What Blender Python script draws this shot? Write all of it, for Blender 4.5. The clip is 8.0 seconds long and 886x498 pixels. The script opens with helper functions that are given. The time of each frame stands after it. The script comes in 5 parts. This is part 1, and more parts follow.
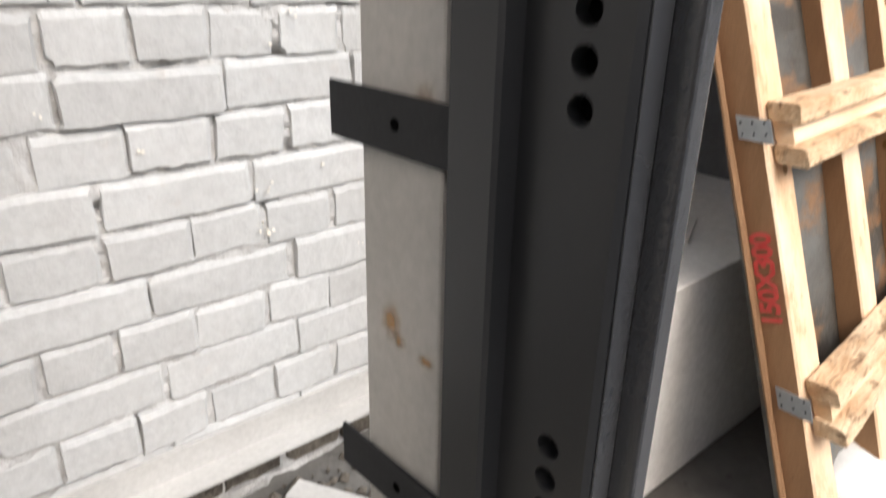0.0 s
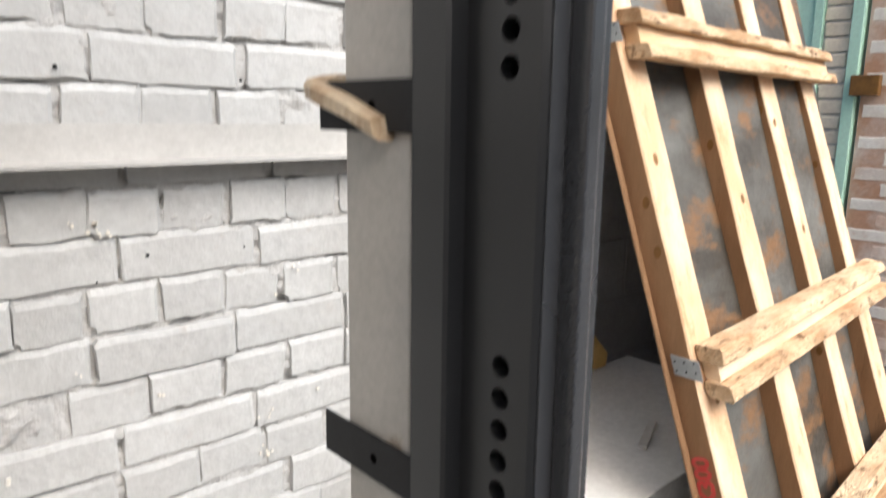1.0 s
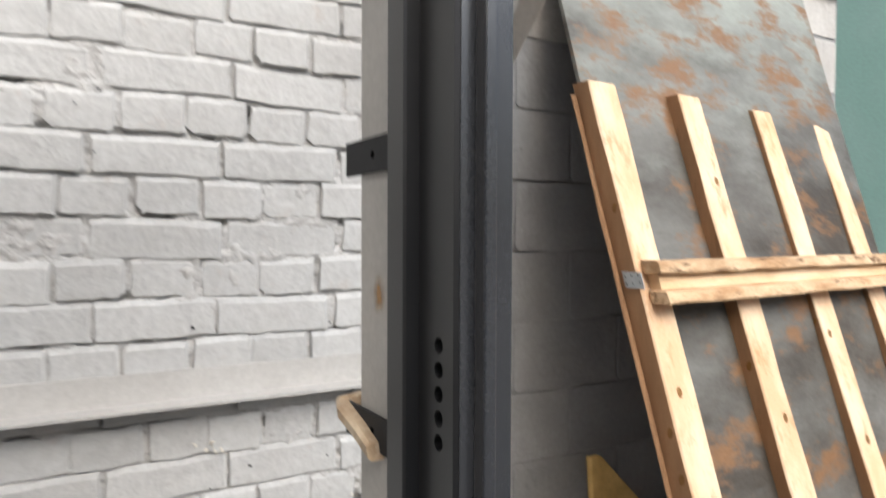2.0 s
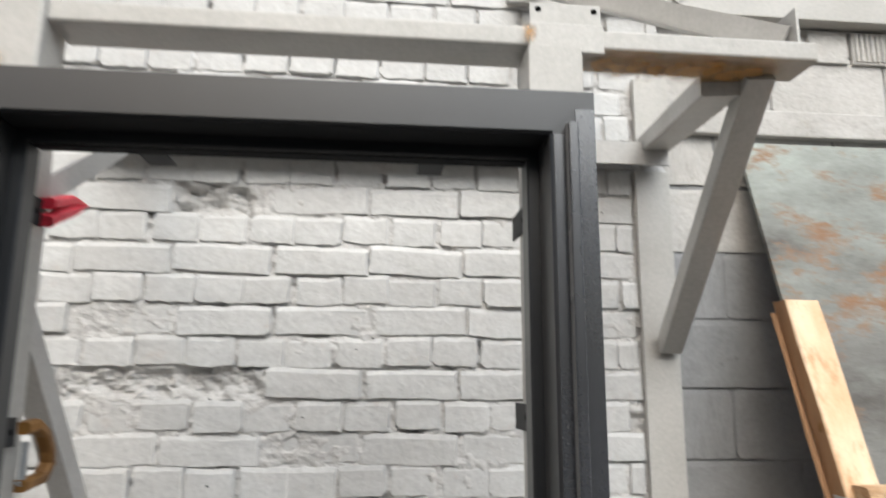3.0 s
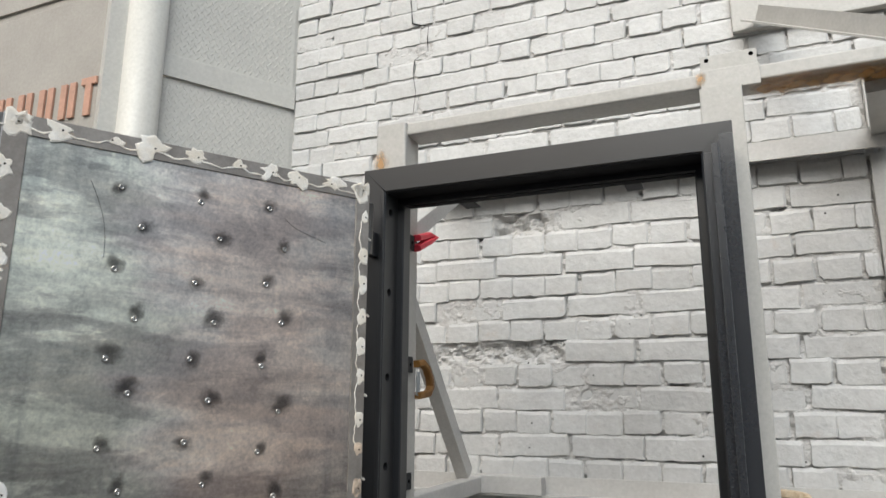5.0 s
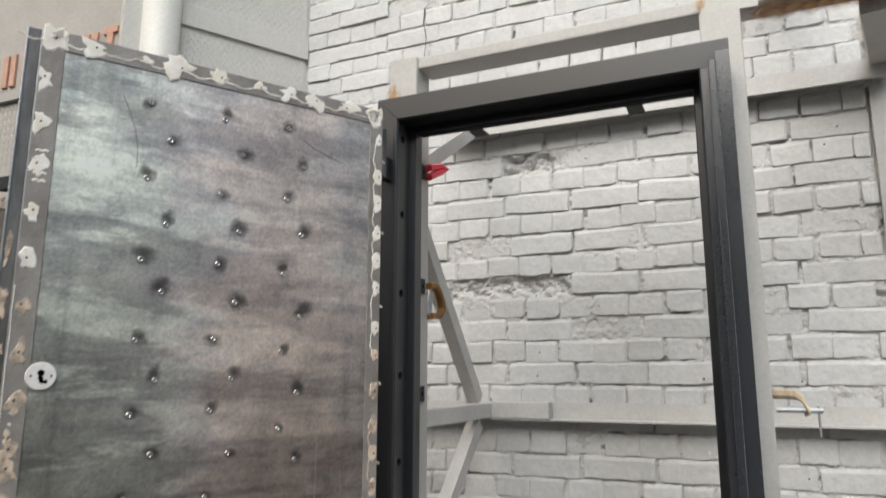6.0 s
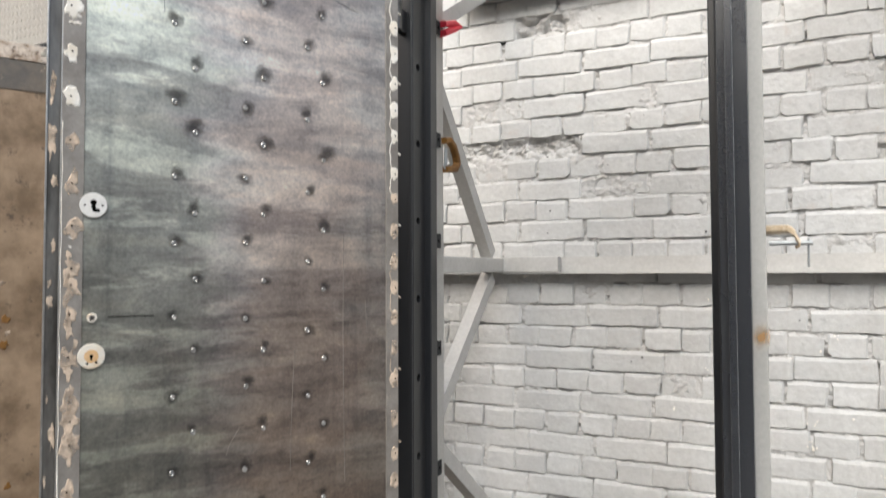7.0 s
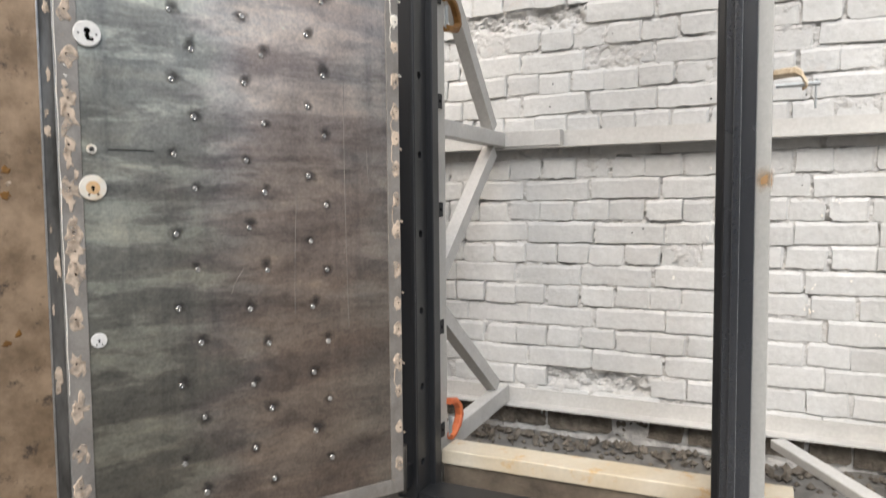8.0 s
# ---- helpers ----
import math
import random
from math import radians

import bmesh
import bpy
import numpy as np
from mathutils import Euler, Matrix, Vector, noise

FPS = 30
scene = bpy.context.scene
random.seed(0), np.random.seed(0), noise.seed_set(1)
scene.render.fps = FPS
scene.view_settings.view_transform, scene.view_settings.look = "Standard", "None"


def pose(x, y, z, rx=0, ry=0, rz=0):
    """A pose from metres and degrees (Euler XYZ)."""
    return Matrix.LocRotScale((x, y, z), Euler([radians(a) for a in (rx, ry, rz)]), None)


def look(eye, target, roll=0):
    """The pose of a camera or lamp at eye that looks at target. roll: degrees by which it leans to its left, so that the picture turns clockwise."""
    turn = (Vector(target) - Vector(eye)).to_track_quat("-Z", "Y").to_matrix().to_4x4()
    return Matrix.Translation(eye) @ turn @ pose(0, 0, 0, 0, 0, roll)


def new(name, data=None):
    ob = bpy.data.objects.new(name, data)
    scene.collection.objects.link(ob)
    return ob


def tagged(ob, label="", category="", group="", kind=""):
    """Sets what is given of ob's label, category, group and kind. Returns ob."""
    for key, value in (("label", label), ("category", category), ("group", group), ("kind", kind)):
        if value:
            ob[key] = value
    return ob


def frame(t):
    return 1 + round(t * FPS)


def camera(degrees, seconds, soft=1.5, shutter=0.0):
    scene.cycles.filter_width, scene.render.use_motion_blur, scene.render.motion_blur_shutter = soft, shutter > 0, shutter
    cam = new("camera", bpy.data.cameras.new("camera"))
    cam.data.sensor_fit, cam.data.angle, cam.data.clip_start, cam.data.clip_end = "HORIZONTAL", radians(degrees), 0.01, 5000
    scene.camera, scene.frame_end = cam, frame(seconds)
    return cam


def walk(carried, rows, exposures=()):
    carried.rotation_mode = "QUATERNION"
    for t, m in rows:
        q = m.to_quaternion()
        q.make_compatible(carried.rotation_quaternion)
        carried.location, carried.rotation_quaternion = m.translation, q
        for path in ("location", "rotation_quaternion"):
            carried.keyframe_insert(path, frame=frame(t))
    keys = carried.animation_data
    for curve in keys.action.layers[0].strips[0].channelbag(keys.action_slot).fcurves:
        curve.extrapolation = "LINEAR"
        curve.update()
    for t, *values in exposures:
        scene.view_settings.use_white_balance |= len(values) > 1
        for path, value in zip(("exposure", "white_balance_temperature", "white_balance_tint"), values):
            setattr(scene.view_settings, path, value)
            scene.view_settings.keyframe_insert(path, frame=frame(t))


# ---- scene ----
cam = camera(65.0, 8.0, shutter=0.4)
PATH = [
    (0, (0.099, -0.205, 0.951), (1.329, 1.181, 0.199), 1.3),
    (0.2, (0.095, -0.221, 0.99), (1.346, 1.197, 0.339), 1.5),
    (0.5, (0.069, -0.251, 1.054), (1.358, 1.177, 0.507), 1.1),
    (0.8, (0.044, -0.288, 1.127), (1.351, 1.158, 0.682), 1.0),
    (1, (0.03, -0.319, 1.178), (1.343, 1.141, 0.799), 0.8),
    (1.2, (0.035, -0.355, 1.234), (1.347, 1.124, 0.929), 0.5),
    (2.3, (0.031, -0.737, 1.511), (0.846, 1.088, 1.585), 0.1),
    (2.5, (0.04, -0.817, 1.555), (0.704, 1.061, 1.725), 0.0),
    (3, (0.138, -1.004, 1.595), (0.341, 0.949, 1.978), 0.2),
    (3.5, (0.231, -1.23, 1.552), (0.027, 0.703, 2.023), 0.2),
    (4, (0.322, -1.428, 1.514), (-0.171, 0.452, 1.987), 0.3),
    (4.5, (0.428, -1.569, 1.455), (-0.287, 0.241, 1.914), 0.5),
    (4.7, (0.442, -1.606, 1.444), (-0.306, 0.195, 1.888), 0.5),
    (5.8, (0.484, -1.681, 1.262), (-0.295, 0.113, 1.68), 0.0),
    (6, (0.486, -1.698, 1.236), (-0.313, 0.097, 1.607), 0.1),
    (6.5, (0.506, -1.763, 1.18), (-0.331, 0.041, 1.391), -0.1),
    (7, (0.518, -1.789, 1.09), (-0.328, 0.022, 1.163), -0.2),
    (7.5, (0.523, -1.79, 0.995), (-0.325, 0.021, 0.952), -0.4),
    (8, (0.513, -1.787, 0.872), (-0.335, 0.02, 0.746), -0.5),
]
EXPOSURES = [(0, 0.84, 6310, 10), (1.2, 0.84, 6310, 9), (2.3, 0.50, 6260, 9), (3.0, 0.40, 6245, 7), (3.5, 0.28, 6235, 6), (4.7, 0.22, 6235, 6), (6, 0.24, 6300, 7), (6.5, 0.42, 6330, 8), (7, 0.62, 6360, 8), (8, 0.74, 6430, 9)]
walk(cam, [(t, look(eye, target, roll)) for t, eye, target, roll in PATH], EXPOSURES)

# ---- world and light: an overcast sky, brighter over the open yard ----
world = bpy.data.worlds.new("overcast")
scene.world = world
world.use_nodes = True
wn = world.node_tree
sky = wn.nodes.new("ShaderNodeTexSky")
sky.sky_type, sky.sun_disc = "NISHITA", False
sky.sun_elevation, sky.sun_rotation = radians(43), radians(198)
sky.air_density, sky.dust_density, sky.ozone_density = 1.0, 6.0, 1.0
wn.nodes["Background"].inputs["Strength"].default_value = 0.10
wn.links.new(sky.outputs["Color"], wn.nodes["Background"].inputs["Color"])
sun_data = bpy.data.lights.new("sun", "SUN")
sun_data.energy, sun_data.angle, sun_data.color = 2.6, radians(50), (1.0, 0.985, 0.96)
sun = new("sun", sun_data)
sun.matrix_world = look((1.5, -3.4, 4.8), (0.2, 0.4, 0.9))


# ---- materials ----
def material(name, base, other=None, rough=0.6, metal=0.0, scale=6.0, mix=0.5, bump=0.15, grain=60.0, stretch=(1, 1, 1), third=None, third_at=0.62, vary=0.0, island=False, spread=0.15, dents=None, shine=None, third_soft=0.1, high=None, dust=0.0):
    """Two or three colours in large blotches, fine grain on the colour, fine relief and uneven gloss."""
    m = bpy.data.materials.new(name)
    m.use_nodes = True
    n, l = m.node_tree.nodes, m.node_tree.links
    bsdf = n["Principled BSDF"]
    coord, mapping = n.new("ShaderNodeTexCoord"), n.new("ShaderNodeMapping")
    l.new(coord.outputs["Object"], mapping.inputs["Vector"])
    mapping.inputs["Scale"].default_value = stretch
    info = n.new("ShaderNodeObjectInfo")
    shift = n.new("ShaderNodeVectorMath")
    shift.operation = "MULTIPLY_ADD"
    l.new(info.outputs["Random"], shift.inputs[0])
    shift.inputs[1].default_value = (7, 13, 5)
    l.new(mapping.outputs["Vector"], shift.inputs[2])

    def cloud(size, detail, rough_):
        t = n.new("ShaderNodeTexNoise")
        t.inputs["Scale"].default_value, t.inputs["Detail"].default_value, t.inputs["Roughness"].default_value = size, detail, rough_
        l.new(shift.outputs["Vector"], t.inputs["Vector"])
        return t.outputs["Fac"]

    big, fine = cloud(scale, 5, 0.6), cloud(grain, 4, 0.65)
    ramp = n.new("ShaderNodeValToRGB")
    e = ramp.color_ramp.elements
    e[0].position, e[1].position = max(0.0, mix - spread), min(1.0, mix + spread)
    e[0].color, e[1].color = (*base, 1), (*(other or [c * 0.82 for c in base]), 1)
    l.new(big, ramp.inputs["Fac"])
    colour = ramp.outputs["Color"]

    def blend(kind, a, b, fac):
        x = n.new("ShaderNodeMix")
        x.data_type, x.blend_type = "RGBA", kind
        if isinstance(fac, float):
            x.inputs["Factor"].default_value = fac
        else:
            l.new(fac, x.inputs["Factor"])
        l.new(a, x.inputs["A"])
        if isinstance(b, tuple):
            x.inputs["B"].default_value = b
        else:
            l.new(b, x.inputs["B"])
        return x.outputs["Result"]

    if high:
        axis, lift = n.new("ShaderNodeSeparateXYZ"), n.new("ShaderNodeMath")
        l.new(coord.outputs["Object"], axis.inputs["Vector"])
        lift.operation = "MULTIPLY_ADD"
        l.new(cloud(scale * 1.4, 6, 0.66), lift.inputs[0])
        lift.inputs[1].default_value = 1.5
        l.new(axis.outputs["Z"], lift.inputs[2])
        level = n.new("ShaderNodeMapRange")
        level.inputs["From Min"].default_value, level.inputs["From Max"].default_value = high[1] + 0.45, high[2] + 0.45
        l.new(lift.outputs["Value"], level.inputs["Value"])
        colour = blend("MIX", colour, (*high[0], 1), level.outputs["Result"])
    if third:
        spots = n.new("ShaderNodeValToRGB")
        spots.color_ramp.elements[0].position, spots.color_ramp.elements[1].position = third_at, third_at + third_soft
        l.new(cloud(scale * 2.3, 6, 0.7), spots.inputs["Fac"])
        colour = blend("MIX", colour, (*third, 1), spots.outputs["Color"])
    tone = n.new("ShaderNodeMapRange")
    tone.inputs["To Min"].default_value, tone.inputs["To Max"].default_value = 0.8, 1.2
    l.new(fine, tone.inputs["Value"])
    colour = blend("MULTIPLY", colour, tone.outputs["Result"], 1.0)
    if vary:
        own = n.new("ShaderNodeMapRange")
        own.inputs["To Min"].default_value, own.inputs["To Max"].default_value = 1 - vary, 1 + vary
        if island:
            l.new(n.new("ShaderNodeNewGeometry").outputs["Random Per Island"], own.inputs["Value"])
        else:
            l.new(info.outputs["Random"], own.inputs["Value"])
        colour = blend("MULTIPLY", colour, own.outputs["Result"], 1.0)
    l.new(colour, bsdf.inputs["Base Color"])
    gloss = n.new("ShaderNodeMapRange")
    gloss.inputs["To Min"].default_value, gloss.inputs["To Max"].default_value = max(0.05, rough - 0.12), min(1.0, rough + 0.12)
    l.new(big, gloss.inputs["Value"])
    l.new(gloss.outputs["Result"], bsdf.inputs["Roughness"])
    bsdf.inputs["Metallic"].default_value = metal
    relief = n.new("ShaderNodeBump")
    relief.inputs["Strength"].default_value, relief.inputs["Distance"].default_value = bump, 0.004
    l.new(fine, relief.inputs["Height"])
    if dents:
        hollow = n.new("ShaderNodeBump")
        hollow.inputs["Strength"].default_value, hollow.inputs["Distance"].default_value = dents[1], 0.012
        l.new(cloud(dents[0], 3, 0.55), hollow.inputs["Height"])
        l.new(hollow.outputs["Normal"], relief.inputs["Normal"])
    # Sheen on edge-on faces, standing in for light reflected off the frame.
    if dust:
        bsdf.inputs["Sheen Weight"].default_value, bsdf.inputs["Sheen Roughness"].default_value = dust, 0.35
    if shine is not None:
        bsdf.inputs["Specular IOR Level"].default_value = shine
    l.new(relief.outputs["Normal"], bsdf.inputs["Normal"])
    return m


M_BRICK = material("painted_brick", (0.53, 0.532, 0.525), (0.485, 0.484, 0.474), rough=0.5, scale=6, bump=0.5, grain=55, third=(0.47, 0.43, 0.40), third_at=0.62, third_soft=0.16, vary=0.05, dents=(17, 0.42))
M_BRICKS = material("painted_brick_joined", (0.53, 0.532, 0.525), (0.485, 0.484, 0.474), rough=0.5, scale=6, bump=0.5, grain=55, third=(0.46, 0.42, 0.39), third_at=0.61, third_soft=0.16, vary=0.05, dents=(17, 0.42), island=True)
M_MORTAR = material("painted_mortar", (0.52, 0.515, 0.505), (0.46, 0.45, 0.435), rough=0.6, scale=12, bump=0.6, grain=70, third=(0.30, 0.275, 0.245), third_at=0.63, dents=(38, 0.8))
M_BARE = material("broken_mortar", (0.19, 0.165, 0.135), (0.08, 0.068, 0.055), rough=0.9, scale=18, bump=1.0, grain=80, dents=(40, 0.8))
M_DIRT = material("dirty_board", (0.15, 0.12, 0.088), (0.06, 0.047, 0.035), rough=0.85, scale=7, bump=0.8, grain=60, third=(0.26, 0.22, 0.16), third_at=0.64)
M_BLOCK = material("shaded_block", (0.29, 0.292, 0.297), (0.24, 0.242, 0.246), rough=0.7, scale=5, bump=0.35, grain=60, third=(0.19, 0.19, 0.19), third_at=0.68, vary=0.05, dents=(14, 0.6))
M_BLOCK_LIGHT = material("white_block", (0.51, 0.50, 0.48), (0.42, 0.41, 0.39), rough=0.7, scale=4, bump=0.5, grain=60, third=(0.3, 0.27, 0.23), third_at=0.62, vary=0.07, dents=(14, 0.8))
M_JIG = material("grey_painted_steel", (0.46, 0.45, 0.425), (0.41, 0.40, 0.375), rough=0.42, scale=5, bump=0.12, grain=90, third=(0.42, 0.35, 0.25), third_at=0.66, third_soft=0.2, dents=(30, 0.06))
M_RAIL = material("light_painted_angle", (0.52, 0.51, 0.49), (0.46, 0.45, 0.43), rough=0.5, scale=6, bump=0.2, grain=90, third=(0.44, 0.39, 0.31), third_at=0.74)
M_SILL = material("stained_beam", (0.54, 0.49, 0.40), (0.46, 0.39, 0.28), rough=0.55, scale=5, bump=0.3, grain=80, third=(0.46, 0.27, 0.085), third_at=0.55, third_soft=0.15)
M_FRAME = material("anthracite_paint", (0.0095, 0.0104, 0.0122), (0.0125, 0.0136, 0.0156), rough=0.38, scale=3, bump=0.04, grain=260, third=(0.022, 0.023, 0.026), third_at=0.77, shine=0.70, dust=0.06)
M_FRAME_SHEEN = material("anthracite_paint_with_sheen", (0.026, 0.0285, 0.033), (0.022, 0.024, 0.028), rough=0.24, scale=3, bump=0.03, grain=200, third=(0.04, 0.042, 0.046), third_at=0.70, shine=1.0, dust=0.42)
M_BLACK = material("matt_black", (0.008, 0.008, 0.009), (0.011, 0.011, 0.012), rough=0.8, scale=5, bump=0.1, grain=150, shine=0.1)
M_TAB = material("grey_flat_bar", (0.022, 0.023, 0.025), (0.033, 0.034, 0.037), rough=0.6, scale=8, bump=0.1, grain=150, shine=0.2)
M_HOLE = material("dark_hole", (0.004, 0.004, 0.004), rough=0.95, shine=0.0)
M_STRIP = material("raw_steel_strip", (0.36, 0.335, 0.305), (0.23, 0.21, 0.19), rough=0.42, metal=0.35, scale=11, bump=0.12, grain=150, third=(0.45, 0.36, 0.26), third_at=0.63)
M_EDGE = material("bare_edge_steel", (0.26, 0.25, 0.235), (0.07, 0.066, 0.06), rough=0.33, metal=0.65, scale=14, bump=0.1, grain=150, stretch=(1, 1, 0.3))
M_FILLER = material("cream_filler", (0.70, 0.56, 0.43), (0.52, 0.42, 0.33), rough=0.8, scale=30, bump=0.5, grain=160)
M_FILLER_WHITE = material("white_filler", (0.86, 0.84, 0.79), (0.74, 0.68, 0.58), rough=0.8, scale=20, bump=0.5, grain=160)
M_RIVET = material("bright_rivet", (0.6, 0.59, 0.57), (0.4, 0.39, 0.37), rough=0.34, metal=0.9, scale=40, bump=0.1)
M_WOOD = material("fresh_timber", (0.78, 0.60, 0.42), (0.66, 0.43, 0.255), rough=0.7, scale=2.6, bump=0.35, grain=80, stretch=(4, 4, 1.1), third=(0.44, 0.24, 0.11), third_at=0.53, third_soft=0.2, vary=0.06, spread=0.13)
# Timber turned away from the light, its shade mixed into a darker brown.
M_WOOD_SHADED = material("shaded_plank_side", (0.33, 0.185, 0.092), (0.27, 0.148, 0.072), rough=0.8, scale=3.2, bump=0.45, grain=80, stretch=(6, 6, 0.8), third=(0.17, 0.092, 0.045), third_at=0.62, vary=0.08, spread=0.14)
M_WOOD_RAIL = material("sawn_timber", (0.82, 0.65, 0.45), (0.66, 0.45, 0.26), rough=0.75, scale=4, bump=0.5, grain=80, stretch=(0.9, 4, 4), third=(0.30, 0.17, 0.08), third_at=0.65, vary=0.08)
M_BARK = material("waney_timber", (0.76, 0.58, 0.38), (0.44, 0.26, 0.13), rough=0.8, scale=6, bump=0.8, grain=60, stretch=(1, 3, 3), third=(0.19, 0.105, 0.05), third_at=0.55, vary=0.08, dents=(30, 0.5))
M_PLATE = material("galvanised", (0.42, 0.44, 0.45), (0.34, 0.36, 0.37), rough=0.4, metal=0.6, scale=14, bump=0.1)
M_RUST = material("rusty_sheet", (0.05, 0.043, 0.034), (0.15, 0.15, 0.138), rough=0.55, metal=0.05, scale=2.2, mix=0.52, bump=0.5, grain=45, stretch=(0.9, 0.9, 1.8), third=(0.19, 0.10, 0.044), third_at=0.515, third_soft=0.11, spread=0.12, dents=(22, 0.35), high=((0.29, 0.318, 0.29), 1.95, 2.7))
M_FLAKED = material("flaking_white_paint", (0.66, 0.58, 0.50), (0.36, 0.27, 0.20), rough=0.7, scale=22, bump=0.6, grain=90, third=(0.13, 0.09, 0.065), third_at=0.56, third_soft=0.05, spread=0.06)
M_WORN_BAND = material("worn_dark_paint", (0.115, 0.105, 0.095), (0.20, 0.165, 0.13), rough=0.6, scale=12, bump=0.5, grain=70, third=(0.45, 0.36, 0.27), third_at=0.60, third_soft=0.05)
M_RUST_BROWN = material("brown_rusty_steel", (0.40, 0.29, 0.195), (0.19, 0.13, 0.08), rough=0.5, metal=0.2, scale=8, bump=0.35, grain=60, third=(0.07, 0.052, 0.04), third_at=0.58, dents=(9, 0.2), spread=0.14)
M_GROUND = material("rough_concrete", (0.18, 0.172, 0.16), (0.10, 0.095, 0.087), rough=0.9, scale=3, bump=1.0, grain=40, third=(0.07, 0.064, 0.058), third_at=0.62)
M_BOX = material("white_box_board", (0.88, 0.875, 0.86), (0.80, 0.795, 0.78), rough=0.7, scale=4, bump=0.1, grain=60)
M_CHECKER = material("painted_tread_plate", (0.56, 0.55, 0.51), (0.52, 0.51, 0.475), rough=0.4, scale=3, bump=0.15, grain=70)
M_SIGN = material("grey_sign_paint", (0.36, 0.34, 0.305), (0.31, 0.29, 0.26), rough=0.5, scale=3, bump=0.2, grain=70, third=(0.22, 0.2, 0.17), third_at=0.68)
M_LETTER = material("salmon_letter", (0.5, 0.28, 0.2), (0.42, 0.25, 0.18), rough=0.6, scale=12)
M_GREEN = material("mint_painted_gate", (0.45, 0.74, 0.62), (0.50, 0.77, 0.66), rough=0.55, scale=3, bump=0.2, third=(0.5, 0.38, 0.28), third_at=0.68)
M_RED_BRICK = material("red_brick", (0.56, 0.33, 0.22), (0.78, 0.70, 0.64), rough=0.85, scale=4, bump=0.6, grain=60, vary=0.15)
M_YELLOW_BRICK = material("pale_brick", (0.80, 0.72, 0.60), (0.68, 0.59, 0.47), rough=0.85, scale=5, bump=0.5, vary=0.1)
M_WHITEWASH = material("flaking_whitewash", (0.88, 0.86, 0.83), (0.78, 0.72, 0.66), rough=0.85, scale=5, bump=0.5, third=(0.55, 0.34, 0.25), third_at=0.62, vary=0.08)
M_RED = material("red_clamp_paint", (0.85, 0.05, 0.09), (0.75, 0.04, 0.07), rough=0.4, scale=12, bump=0.1)
M_BRONZE = material("rusty_clamp", (0.3, 0.15, 0.04), (0.18, 0.09, 0.03), rough=0.5, metal=0.4, scale=14, bump=0.3)
M_GOLD = material("cream_clamp_paint", (0.60, 0.50, 0.36), (0.38, 0.27, 0.17), rough=0.5, scale=26, bump=0.5, grain=90, third=(0.62, 0.54, 0.41), third_at=0.54)
M_ORANGE = material("orange_clamp_paint", (0.62, 0.17, 0.06), (0.5, 0.12, 0.05), rough=0.5, scale=14, bump=0.2)
M_STENCIL = material("red_stencil_paint", (0.65, 0.06, 0.05), (0.55, 0.1, 0.08), rough=0.7, scale=30)
M_LOCK = material("white_lock_cover", (0.78, 0.77, 0.75), (0.68, 0.66, 0.62), rough=0.45, scale=14, bump=0.1)
M_LOCK_RUST = material("cream_lock_cover", (0.74, 0.7, 0.62), (0.6, 0.45, 0.28), rough=0.5, scale=30, bump=0.1, mix=0.6)
M_LOCK_CENTRE = material("stained_lock_centre", (0.72, 0.50, 0.28), (0.62, 0.36, 0.16), rough=0.5, scale=40, bump=0.1)


